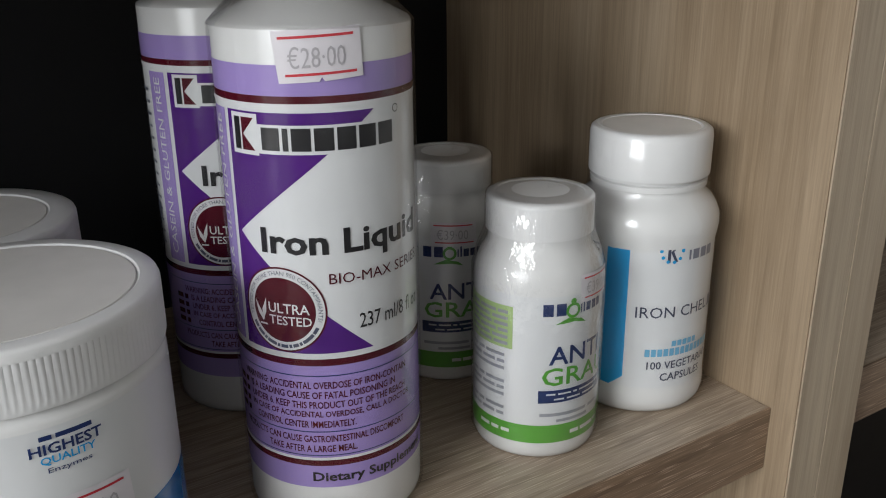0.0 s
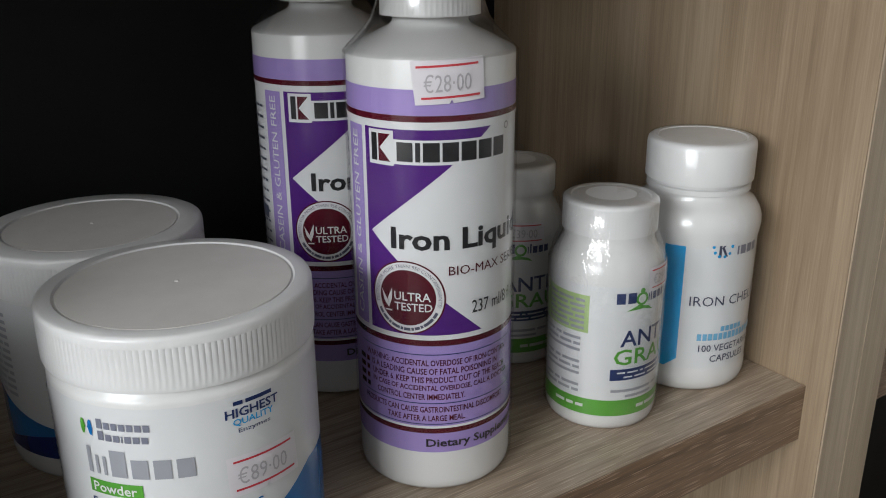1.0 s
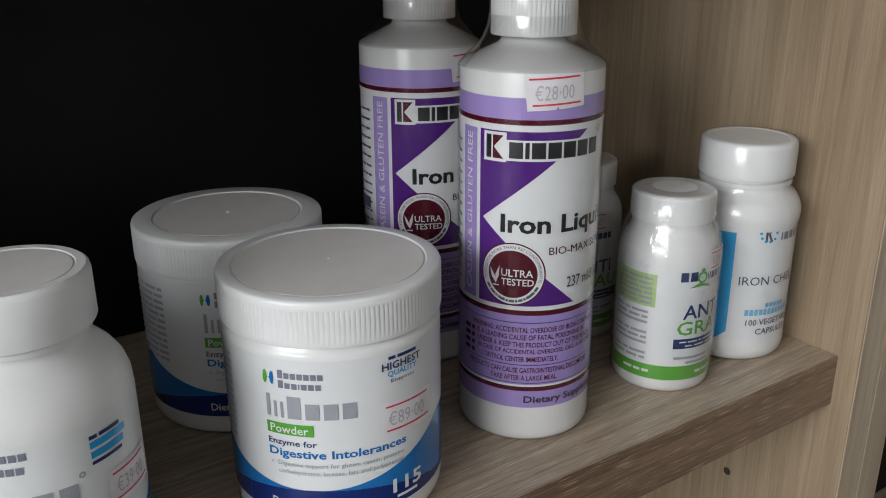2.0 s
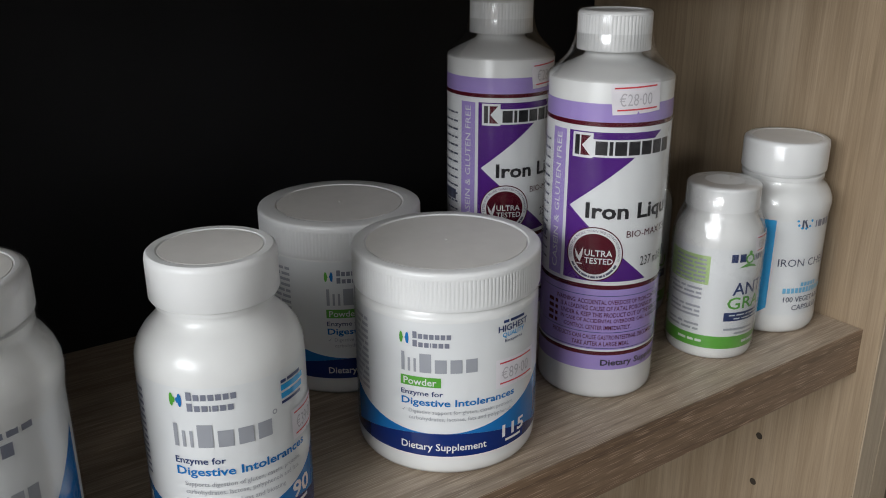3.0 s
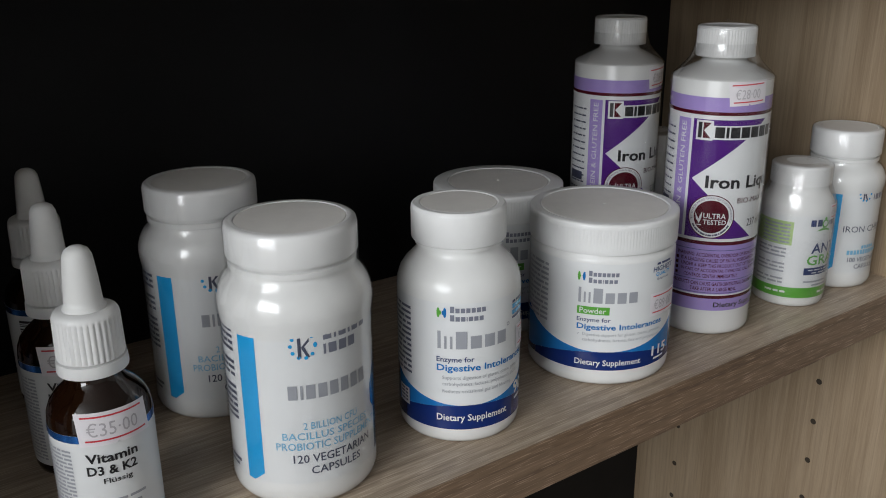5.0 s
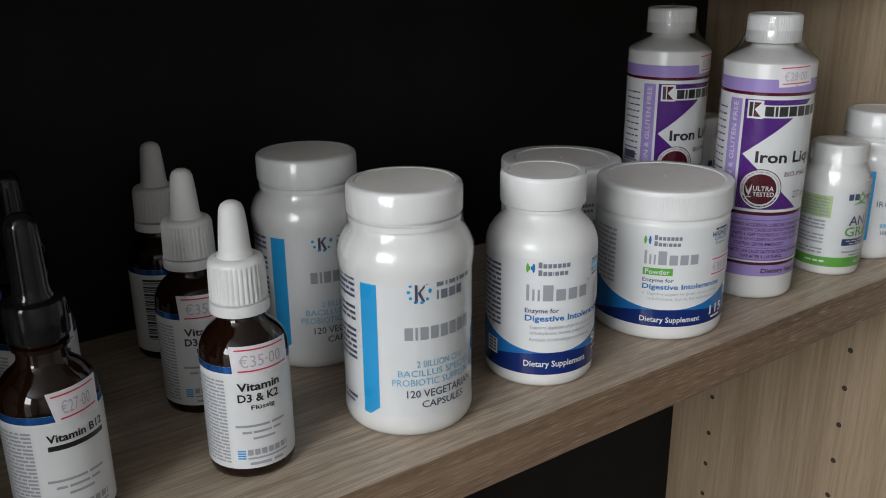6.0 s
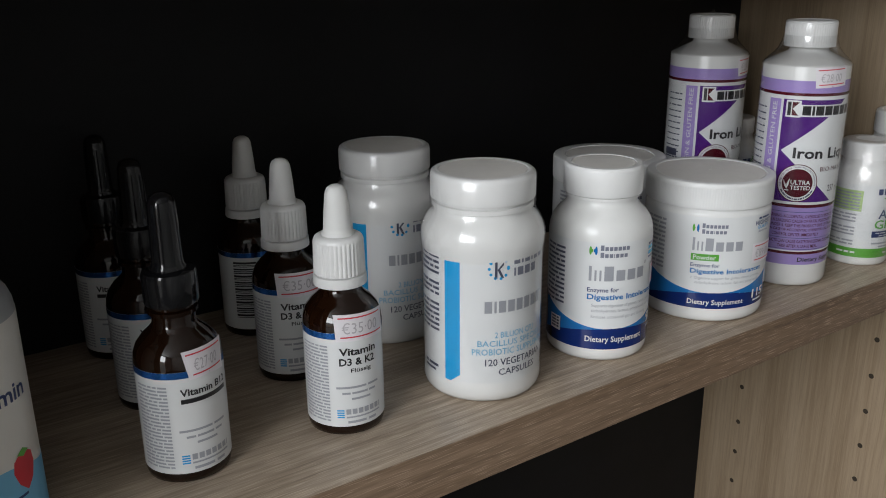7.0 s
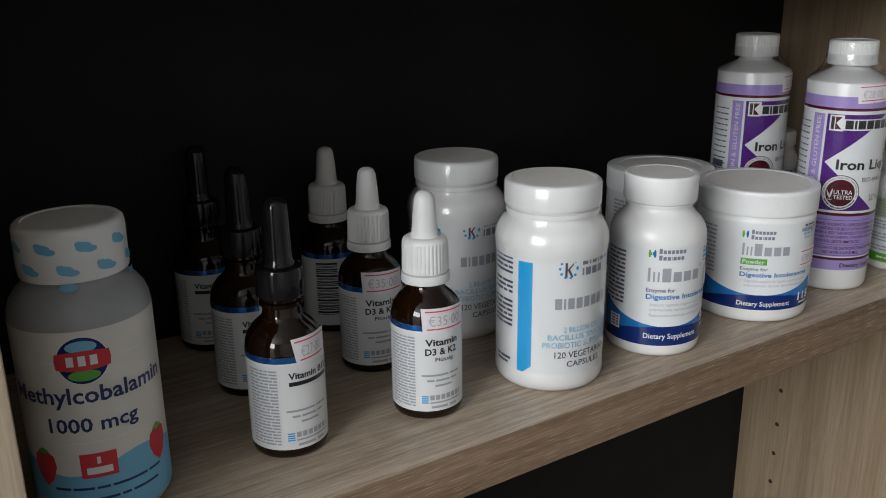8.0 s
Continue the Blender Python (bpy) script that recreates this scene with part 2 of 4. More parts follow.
def wrap(name, mat, parent, radius, lift, shapes, label="", step=2.5, shift=0.0):
    """Wraps flat shapes onto a cylinder of that radius (mm), lift mm proud. u = 0 faces the front (-y)."""
    bm = bmesh.new()
    flat = []
    for s in shapes:
        flat += s if isinstance(s, list) else [s]
    for pts, faces in flat:
        vs = [bm.verts.new((u + shift, v, 0)) for u, v in pts]
        for f in faces:
            try:
                bm.faces.new([vs[i] for i in f])
            except ValueError:
                pass
    us = [v.co.x for v in bm.verts]
    k = math.ceil(min(us) / step)
    while k * step < max(us):
        bmesh.ops.bisect_plane(bm, geom=bm.verts[:] + bm.edges[:] + bm.faces[:], plane_co=(k * step, 0, 0), plane_no=(1, 0, 0))
        k += 1
    r = radius + lift
    for v in bm.verts:
        a = v.co.x / radius - math.pi / 2
        v.co = (r * math.cos(a) / 1000, r * math.sin(a) / 1000, v.co.y / 1000)
    bm.normal_update()
    for f in bm.faces:
        c = f.calc_center_median()
        if f.normal.x * c.x + f.normal.y * c.y < 0:
            f.normal_flip()
    return part(name, bm, mat, parent, label, 60)


SMALL = ("print", "bars", "dots", "lettering", "mark", "leaf", "spots", "line")


def decal(name, mat, parent, radius, lift, shapes, label="", step=2.5, shift=0.0):
    """One part a shape; lines of tiny marks stay joined as one."""
    if len(shapes) == 1 or (name.split("_")[-1] in SMALL and name not in ("product_lettering", "band_lettering")):
        ob = wrap(name, mat, parent, radius, lift, shapes, label, step, shift)
        if len(shapes) > 1:
            tagged(ob, kind="stuff")
        return ob
    return [wrap(name, mat, parent, radius, lift, [q], label, step, shift) for q in shapes][0]


def thing(name, x, y, label, category, group="", turn=0.0):
    e = new(name)
    e.empty_display_size = 0.02
    e.matrix_world = pose(x, y, 1.0, 0, 0, turn)
    return tagged(e, label, category, group)


def price_tag(parent, radius, corners, price, shift=0.0):
    """A white sticker with two red lines and stamped figures; corners: top left, top right, bottom right, bottom left."""
    (a, b), (c, d), (e, f), (g, h) = corners
    sl = (d - b) / (c - a)
    hgt = b - h
    notch = [(g + (e - g) * 0.47, h + sl * (e - g) * 0.47), (g + (e - g) * 0.5, h + 1.0 + sl * (e - g) * 0.5), (g + (e - g) * 0.53, h + sl * (e - g) * 0.53)]
    tag = decal("price_tag", M_TAG, parent, radius, 0.50, [G((a, b), (g, h), *notch, (e, f), (c, d))], "white price sticker with red lines", shift=shift)
    m = 0.08 * (c - a)
    decal("red_line", M_RED, tag, radius, 0.60, [Q(a + m, c - m, b - 0.16 * hgt, b - 0.11 * hgt, sl), Q(g + m, e - m, h + 0.13 * hgt, h + 0.18 * hgt, sl)], shift=shift)
    decal("price_lettering", M_PRICE, tag, radius, 0.60, [T(price, g + 1.4 * m, e - 2.6 * m, h + 0.28 * hgt, h + 0.70 * hgt, 0.0, sl)], shift=shift)
    return tag


# ---- the room behind the camera ----
def room():
    x0, x1, y0, y1, h = -2.6, 2.3, -3.2, 0.26, 2.6
    for name, a in (("floor", (x0, x1, y0, y1, -0.1, 0.0)), ("ceiling", (x0, x1, y0, y1, h, h + 0.1)),
                    ("wall_north", (x0, x1, y1, y1 + 0.15, 0, h)), ("wall_south", (x0, x1, y0 - 0.15, y0, 0, h)),
                    ("wall_east", (x1, x1 + 0.15, y0, y1, 0, h))):
        mat = M_FLOOR if name == "floor" else M_CEIL if name == "ceiling" else M_WALL
        tagged(slab(name, *a, mat), {"floor": "grey stone-tiled shop floor", "ceiling": "plain white painted ceiling"}.get(name, "off-white painted plaster wall"),
               name.split("_")[0], kind="structure")
    bm = bmesh.new()
    box(bm, x0 - 0.15, x0, y0, DOOR_Y0, 0, h)
    box(bm, x0 - 0.15, x0, DOOR_Y1, y1, 0, h)
    box(bm, x0 - 0.15, x0, DOOR_Y0, DOOR_Y1, DOOR_TOP, h)
    tagged(link("wall_west", bm, M_WALL), "off-white wall with a tall glazed opening", "wall", kind="structure")
    d = tagged(new("door_1"), "tall glazed door with a slim white frame", "door", kind="structure")
    w = 0.05
    for a in ((DOOR_Y0, DOOR_Y0 + w, 0, DOOR_TOP), (DOOR_Y1 - w, DOOR_Y1, 0, DOOR_TOP), (DOOR_Y0 + w, DOOR_Y1 - w, DOOR_TOP - w, DOOR_TOP), (DOOR_Y0 + w, DOOR_Y1 - w, 0, 0.04)):
        slab("door_frame", x0 - 0.10, x0 - 0.04, *a, M_FRAME, 0.004, d)
    pane = slab("pane", x0 - 0.076, x0 - 0.07, DOOR_Y0 + w, DOOR_Y1 - w, 0.04, DOOR_TOP - w, M_PANE, 0, d)
    pane.visible_shadow = False
    tagged(slab("ground", -40, x0 - 0.15, -40, 40, -0.2, -0.1, M_FLOOR), "grey paving outside the glazed door", "ground", kind="structure")


room()

# ---- the shelving cabinet ----
SX0, SX1, SY1 = -0.369, 0.300, 0.2094
PY = -0.0104


def peg_hole(parent, x, y, z):
    # A flat disc on the panel; its dark colour stands for the bore's shade.
    bm = bmesh.new()
    n = 14
    rim = [bm.verts.new((x - 0.0002, y + 0.0022 * math.cos(2 * math.pi * k / n), z + 0.0022 * math.sin(2 * math.pi * k / n))) for k in range(n)]
    inn = [bm.verts.new((x - 0.0001, y + 0.0018 * math.cos(2 * math.pi * k / n), z + 0.0018 * math.sin(2 * math.pi * k / n))) for k in range(n)]
    for k in range(n):
        bm.faces.new((rim[k], rim[(k + 1) % n], inn[(k + 1) % n], inn[k]))
    bm.faces.new(inn)
    return part("peg_hole", bm, M_HOLE_SHADE, parent)


def cabinet(name, x0, x1, label, shelves, holes=False):
    c = tagged(new(name), label, "shelving", "shelving cabinets")
    t, top = 0.018, 2.0
    for a, b in ((x0 - t, x0), (x1, x1 + t)):
        p = slab("side_panel", a, b, PY + 0.0008, SY1, 0.0, top, M_SIDE, 0, c, "greyish oak-print side panel with upright grain")
        slab("edge_band", a + 0.0002, b - 0.0002, PY, PY + 0.0008, 0.0, top, M_BAND, 0.0003, p, "pale oak edge band")
        if holes and a > 0:
            for k in range(11):
                peg_hole(p, x1, 0.0505, 0.9105 - 0.032 * k)
            for k in range(9):
                peg_hole(p, x1, 0.1678, 0.8195 - 0.0365 * (k > 0) - 0.032 * max(0, k - 1))
            for k in range(1):
                peg_hole(p, x1, 0.1678, 0.851)
    slab("back_panel", x0 - t, x1 + t, SY1 + 0.0002, SY1 + 0.008, 0.0, top, M_BACK, 0, c, "matt black back panel")
    for z in shelves:
        s = slab("shelf", x0 + 0.0003, x1 - 0.0003, 0.001, SY1, z - 0.0245, z, M_SHELF_LIT, 0.0004, c, "oak-print shelf board with pale flecks along its length")
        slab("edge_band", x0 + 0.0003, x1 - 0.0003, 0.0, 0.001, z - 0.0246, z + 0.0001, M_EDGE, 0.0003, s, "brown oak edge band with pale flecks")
    return c


# The shelf at 1.24 is unseen, added low to shade the bay's back.
cabinet("shelving_cabinet", SX0, SX1, "oak-print open cabinet with black back and deep shelves", (0.10, 0.60, 1.0, 1.24, 2.0), True)
cabinet("shelving_cabinet", SX1 + 0.036, SX1 + 0.036 + 0.669, "oak-print open cabinet with black back, empty shelves", (0.10, 0.60, 1.0, 1.24, 2.0))
cabinet("shelving_cabinet", SX0 - 0.036 - 0.669, SX0 - 0.036, "oak-print open cabinet with black back, bare shelves", (0.10, 0.60, 1.0, 1.24, 2.0))


# ---- tall purple liquid bottles ----
def ribbed_cap(parent, r, z0, z1, ribs, name="cap", mat=None, depth=0.35, top_r=0.8, label="white ribbed screw cap"):
    bm = lathe([(r * 0.9, z0), (r, z0), (r, z0 + 0.22 * (z1 - z0)), (r, z1 - 1.6), (r, z1 - 1.4), (r - 0.3, z1 - 0.6), (r - 1.1, z1), (r * top_r, z1), (r * top_r - 0.4, z1 - 0.35), (0, z1 - 0.35)],
               ribs=ribs, rib_from=2, rib_to=3, depth=depth)
    return part(name, bm, mat or M_CAPW, parent, label, 40)


def sleeve(parent, pts, label="clear shrink film", mat=None):
    return part("shrink_film", lathe(pts, 64), mat or M_FILM, parent, label, 80)


def liquid_bottle(x, y, label, shift, tag):
    o = thing("liquid_bottle", x, y, label, "bottle", "purple liquid bottles")
    R = 25.6
    body = part("bottle_body", lathe([(0, 0.6), (21, 0.6), (22.5, 0), (24.3, 0.6), (25.3, 2), (R, 4), (R, 138.6), (25.4, 139.3), (24.8, 139.9), (20, 142.4), (15, 144.9), (12.4, 146.1), (11.4, 147.4), (11.2, 153), (0, 153)], 96), M_WHITE, o, "", 50)
    ribbed_cap(o, 15.0, 149.2, 164.6, 60)
    W = math.pi * R
    lab = decal("wrap_label", M_PAPER, o, R, 0.10, [Q(-W, W, 15.0, 130.8)], "printed purple and white wrap label", shift=shift)
    dc = lambda n, m, lift, shapes, l="": decal(n, m, lab, R, lift, shapes, l, shift=shift)
    dc("lilac_band", M_LILAC, 0.18, [Q(-W, W, 123.5, 130.8), Q(-W, W, 24.6, 52.6), Q(-W, W, 15.0, 22.0), Q(-46.0, -38.0, 56.2, 119.3)], "pale lilac bands")
    dc("maroon_stripe", M_MAROON, 0.24, [Q(-W, W, 121.7, 123.5), Q(-W, W, 52.6, 54.6), Q(-W, W, 22.0, 23.8), RING(-23.0, 68.2, 11.4, 11.9), D(-23.0, 68.2, 9.0, 9.0)], "maroon stripes and seal")
    dc("purple_field", M_PURPLE, 0.18, [G((-36.4, 56.2), (0.8, 56.2), (-34.9, 88.1), (-36.4, 88.1)), G((-36.4, 88.1), (-34.9, 88.1), (3.6, 119.5), (-36.4, 119.5))], "deep purple triangles")
    dc("seal_ring", M_PAPER, 0.22, [RING(-23.0, 68.2, 9.0, 11.4)], "white seal ring")
    dc("seal_print", M_INK, 0.30, ROUND("TESTED FOR MORE THAN 950 CONTAMINANTS!", -23.0, 68.2, 9.65, 1.15, 196, -16) + ROUND_BARS(-23.0, 68.2, 9.75, 10.7, 206, 334, [5, 6, 2, 7, 2, 5, 2, 4, 2, 9, 5]))
    dc("seal_lettering", M_PAPER, 0.32, [T("ULTRA", -27.0, -15.6, 67.3, 70.1, 0.01), T("TESTED", -27.0, -15.2, 64.0, 66.6, 0.01),
                                     G((-31.4, 70.2), (-30.6, 66.5), (-28.9, 64.2), (-29.2, 66.6)), G((-27.6, 71.2), (-27.9, 67.2), (-29.0, 64.2), (-29.2, 67.6)), Q(-30.2, -27.8, 63.3, 63.8)], "white seal lettering")
    dc("logo_plate", M_PAPER, 0.26, [Q(-34.6, -26.0, 108.8, 119.0), G((-26.0, 109.4), (9.6, 109.4), (9.6, 116.6), (-26.0, 116.6))], "white logo plate")
    dc("logo_mark", M_BLACK, 0.32, [Q(-33.6, -31.6, 109.9, 118.0)] + MARKS(-25.0, 9.4, 110.3, 115.9, "blbbbbb", 0.16), "black logo blocks")
    dc("logo_arrow", M_MAROON, 0.32, [G((-31.0, 109.9), (-27.0, 109.9), (-30.6, 113.9), (-27.0, 118.0), (-31.0, 118.0))])
    dc("product_lettering", M_BLACK, 0.30, [T("Iron Liquid", -27.6, 19.8, 81.6, 90.4, 0.028), T("237 ml/8 fl oz", -2.8, 20.5, 62.4, 66.6, 0.004), T("Dietary Supplement", -17.7, 20.5, 16.2, 20.0, 0.024)], "black lettering")
    dc("logo_ring", M_BLACK, 0.30, [RING(10.8, 118.6, 0.85, 1.1, 20)])
    dc("series_lettering", M_MAROON, 0.30, [T("BIO-MAX SERIES", -10.2, 20.6, 75.6, 78.5)], "maroon lettering")
    dc("side_lettering", M_PAPER, 0.30, [T("CASEIN & GLUTEN FREE", -43.4, -40.4, 59.0, 117.5, 0.0, turn=True)], "white upright lettering")
    rows = [("WARNING: ACCIDENTAL OVERDOSE OF IRON-CONTAIN", -39.4, 12.2), ("IS A LEADING CAUSE OF FATAL POISONING IN", -36.9, 7.5), ("UNDER 6. KEEP THIS PRODUCT OUT OF THE REACH", -36.6, 11.6),
            ("IN CASE OF ACCIDENTAL OVERDOSE, CALL A DOCTOR", -36.6, 13.4), ("CONTROL CENTER IMMEDIATELY.", -34.7, -5.1)]
    warn = [T(s, a, b, 45.8 - 2.95 * i, 47.9 - 2.95 * i, 0.014) for i, (s, a, b) in enumerate(rows)]
    warn += [T("PRODUCTS CAN CAUSE GASTROINTESTINAL DISCOMFORT", -40.8, 10.6, 29.5, 31.6, 0.014), T("TAKE AFTER A LARGE MEAL.", -30.6, -5.1, 26.4, 28.5, 0.014)]
    warn += [BARS(-44, -38.4, 45.9 - 2.95 * i, 47.6 - 2.95 * i, [2, 1]) for i in range(1, 5)]
    dc("warning_lettering", M_MAROON, 0.30, warn, "small maroon capitals")
    dc("rule_line", M_NAVY, 0.28, [Q(-W, W, 49.5, 49.8), Q(-W, W, 32.6, 32.9), Q(-W, W, 25.2, 25.5)])
    facts = []
    for i in range(14):
        facts.append(BARS(-62, -48.5, 112.6 - 4.0 * i, 113.5 - 4.0 * i, [[3, 2, 4, 2], [5, 3, 3], [2, 4, 3], [6, 2, 2]][i % 4]))
    facts += [Q(-62, -48.2, 77, 77.5), BARS(-62, -50, 70, 75, [7])]
    dc("fact_print", M_INK, 0.30, facts)
    dc("white_rule", M_PAPER, 0.27, [Q(-W, W, 54.6, 55.3), Q(-W, W, 23.8, 24.6), Q(-W, W, 120.6, 121.7)])
    price_tag(o, R, tag, "€28·00")
    f = 0.95
    sleeve(o, [(13.0, 165.3), (15.1, 164.9), (15.6, 163.5), (15.7, 156.0)])
    part("neck_film", lathe([(15.7, 156.0), (16.2, 152.6), (17.8, 148.4), (19.8, 145.8), (22.2, 143.4), (24.8, 140.8), (R + f, 138.9)], 64), M_NECK, o, "taut clear film between cap and shoulder", 80)
    sleeve(o, [(R + f, 138.9), (R + f, 3.0), (R - 1.0, 0.2)])
    bm = lathe([(2.6, 165.0), (2.2, 165.9), (1.2, 166.6), (0.6, 167.4), (0, 167.6)], 10)
    part("film_nub", bm, M_FILM, o)
    return o


liquid_bottle(0.1527, 0.0466, "white plastic liquid bottle with purple label, price sticker at shoulder", 0.0, [(-20.6, 138.6), (0.3, 139.6), (0.9, 127.8), (-19.2, 126.5)])
liquid_bottle(0.1545, 0.1227, "white plastic liquid bottle with purple label near the black back", 9.2, [(-2.6, 137.4), (18.3, 138.4), (18.9, 126.6), (-1.2, 125.3)])


# ---- powder jars ----
def swoosh(dc, R, u_mid, base, dark_peak, side_rise):
    W = math.pi * R
    up = lambda u: dark_peak - 0.2 + side_rise * min(1.0, ((u - u_mid) / 52.0) ** 2 * 1.1)
    dk = lambda u: max(base + 2.5, dark_peak - 7.4 * min(1.3, ((u - u_mid - 3) / 46.0) ** 2))
    dc("blue_wave", M_BLUE, 0.18, [CURVE(-W, W, dk, lambda u: max(up(u), dk(u)), 64)], "mid-blue wave")
    dc("dark_band", M_DBLUE, 0.20, [CURVE(-W, W, lambda u: base, dk, 64)], "dark blue band")


def powder_jar(x, y, label, shift, tag, seat=0.0, disc=31.0):
    o = thing("powder_jar", x, y, label, "jar", "powder jars")
    R = 36.0
    part("jar_body", lathe([(0, 0.8), (31, 0.8), (32.6, 0), (34.6, 0.8), (35.6, 2.4), (R, 5), (R, 64.2), (35.6, 65.6), (34.6, 66.6), (34.4, 76), (0, 76)], 112), M_WHITE, o, "", 50)
    lid = part("lid", lathe([(35.2, 67.8), (36.3, 67.8), (36.5, 68.5), (36.55, 70.0), (36.55, 79.6), (36.56, 79.62), (36.5, 81.5), (36.2, 82.3), (35.5, 82.7), (disc + 0.9, 82.7), (disc + 0.35, 82.1), (0, 82.1)], ribs=150, rib_from=3, rib_to=4, depth=0.2), M_CAPW, o, "white ribbed screw lid", 40)
    lid.location.z = -seat / 1000
    part("lid_disc", lathe([(disc, 82.0), (disc - 0.15, 82.45), (0, 82.55)], 80), M_CAPTOP, lid, "off-white flat lid centre", 40)
    part("moulding_mark", lathe([(0.7, 82.5), (0.5, 82.9), (0, 83.0)], 10), M_CAPTOP, lid)
    W = math.pi * R
    lab = decal("wrap_label", M_PAPER, o, R, 0.10, [Q(-W, W, 8.8, 63.5)], "white label with blue wave", shift=shift)
    dc = lambda n, m, lift, shapes, l="": decal(n, m, lab, R, lift, shapes, l, shift=shift)
    swoosh(dc, R, -26.0, 8.8, 18.6, 15.0)
    dc("logo_leaf", M_GREEN, 0.28, [G((-39.4, 54.6), (-38.0, 57.0), (-39.4, 59.3), (-38.9, 57.0)), D(-39.0, 57.0, 0.7, 2.2, 16)], "green leaf of the logo")
    dc("logo_leaf", M_BLUE, 0.28, [G((-36.0, 54.6), (-37.6, 57.0), (-36.0, 59.3), (-36.5, 57.0)), D(-36.6, 57.0, 0.7, 2.2, 16)], "blue leaf of the logo")
    dc("logo_block", M_SLATE, 0.28, MARKS(-34.4, -20.4, 57.3, 60.0, "boooooo") + MARKS(-34.4, -21.0, 54.0, 56.6, "booiooo"), "dark name bars")
    dc("name_bar", M_GREY, 0.28, MARKS(-39.0, -10.6, 43.8, 51.4, "liibooo"), "thin dark name bars")
    dc("green_pill", M_GREEN, 0.26, [Q(-39.4, -24.0, 37.9, 41.9)], "green tab")
    dc("pill_word", M_PAPER, 0.34, [T("Powder", -38.2, -25.6, 38.5, 41.3, 0.012)])
    dc("claim_lettering", M_NAVY, 0.28, [T("Enzyme for", -39.3, -23.2, 33.5, 36.3, 0.012)], "navy lettering")
    dc("claim_heading", M_BLUE, 0.28, [T("Digestive Intolerances", -39.2, 6.0, 29.2, 33.0, 0.022)], "blue lettering")
    dc("claim_print", M_GREY, 0.28, [T("Digestive support for gluten, casein, proteins,", -36.3, 5.4, 26.3, 28.4), T("carbohydrates, lactose, fats and polyphenols.", -36.3, 5.4, 23.5, 25.6)] + [G((-39.0, 27.4), (-38.6, 26.9), (-37.6, 28.4), (-38.6, 27.5))])
    dc("band_lettering", M_PAPER, 0.34, [T("Dietary Supplement", -39.5, -6.6, 10.4, 14.4, 0.012), T("115", 0.4, 12.6, 13.0, 18.2, 0.026), BARS(2.0, 10.5, 10.9, 11.9, [5])[0]], "white lettering")
    dc("badge_lettering", M_NAVY, 0.28, [T("HIGHEST", -2.3, 13.0, 57.4, 60.0, 0.02), BARS(0, 11, 60.8, 61.9, [2, 6])[0], BARS(0, 11, 60.8, 61.9, [2, 6])[1], T("Enzymes", 0.8, 10.0, 52.6, 54.2)])
    dc("badge_heading", M_CYAN, 0.28, [T("QUALITY", -0.4, 11.2, 54.8, 57.0, 0.015)])
    side = []
    for i in range(12):
        side += BARS(-78, -56, 58 - 2.6 * i, 59.3 - 2.6 * i, [[4, 3, 6, 2], [5, 5, 3], [3, 7, 4], [6, 2, 2, 4]][i % 4])
    dc("side_print", M_GREY, 0.28, side)
    price_tag(o, R, tag, "€89·00", shift)
    return o


powder_jar(0.0697, 0.0477, "white ribbed-lid powder jar with blue wave label and price sticker", 0.0, [(-3.2, 46.6), (17.8, 46.0), (18.6, 34.2), (-3.0, 34.8)])
powder_jar(0.0653, 0.1255, "white ribbed-lid powder jar with blue wave label near the black back", 14.2, [(-3.2, 46.6), (17.8, 46.0), (18.6, 34.2), (-3.0, 34.8)], 3.4, 28.0)


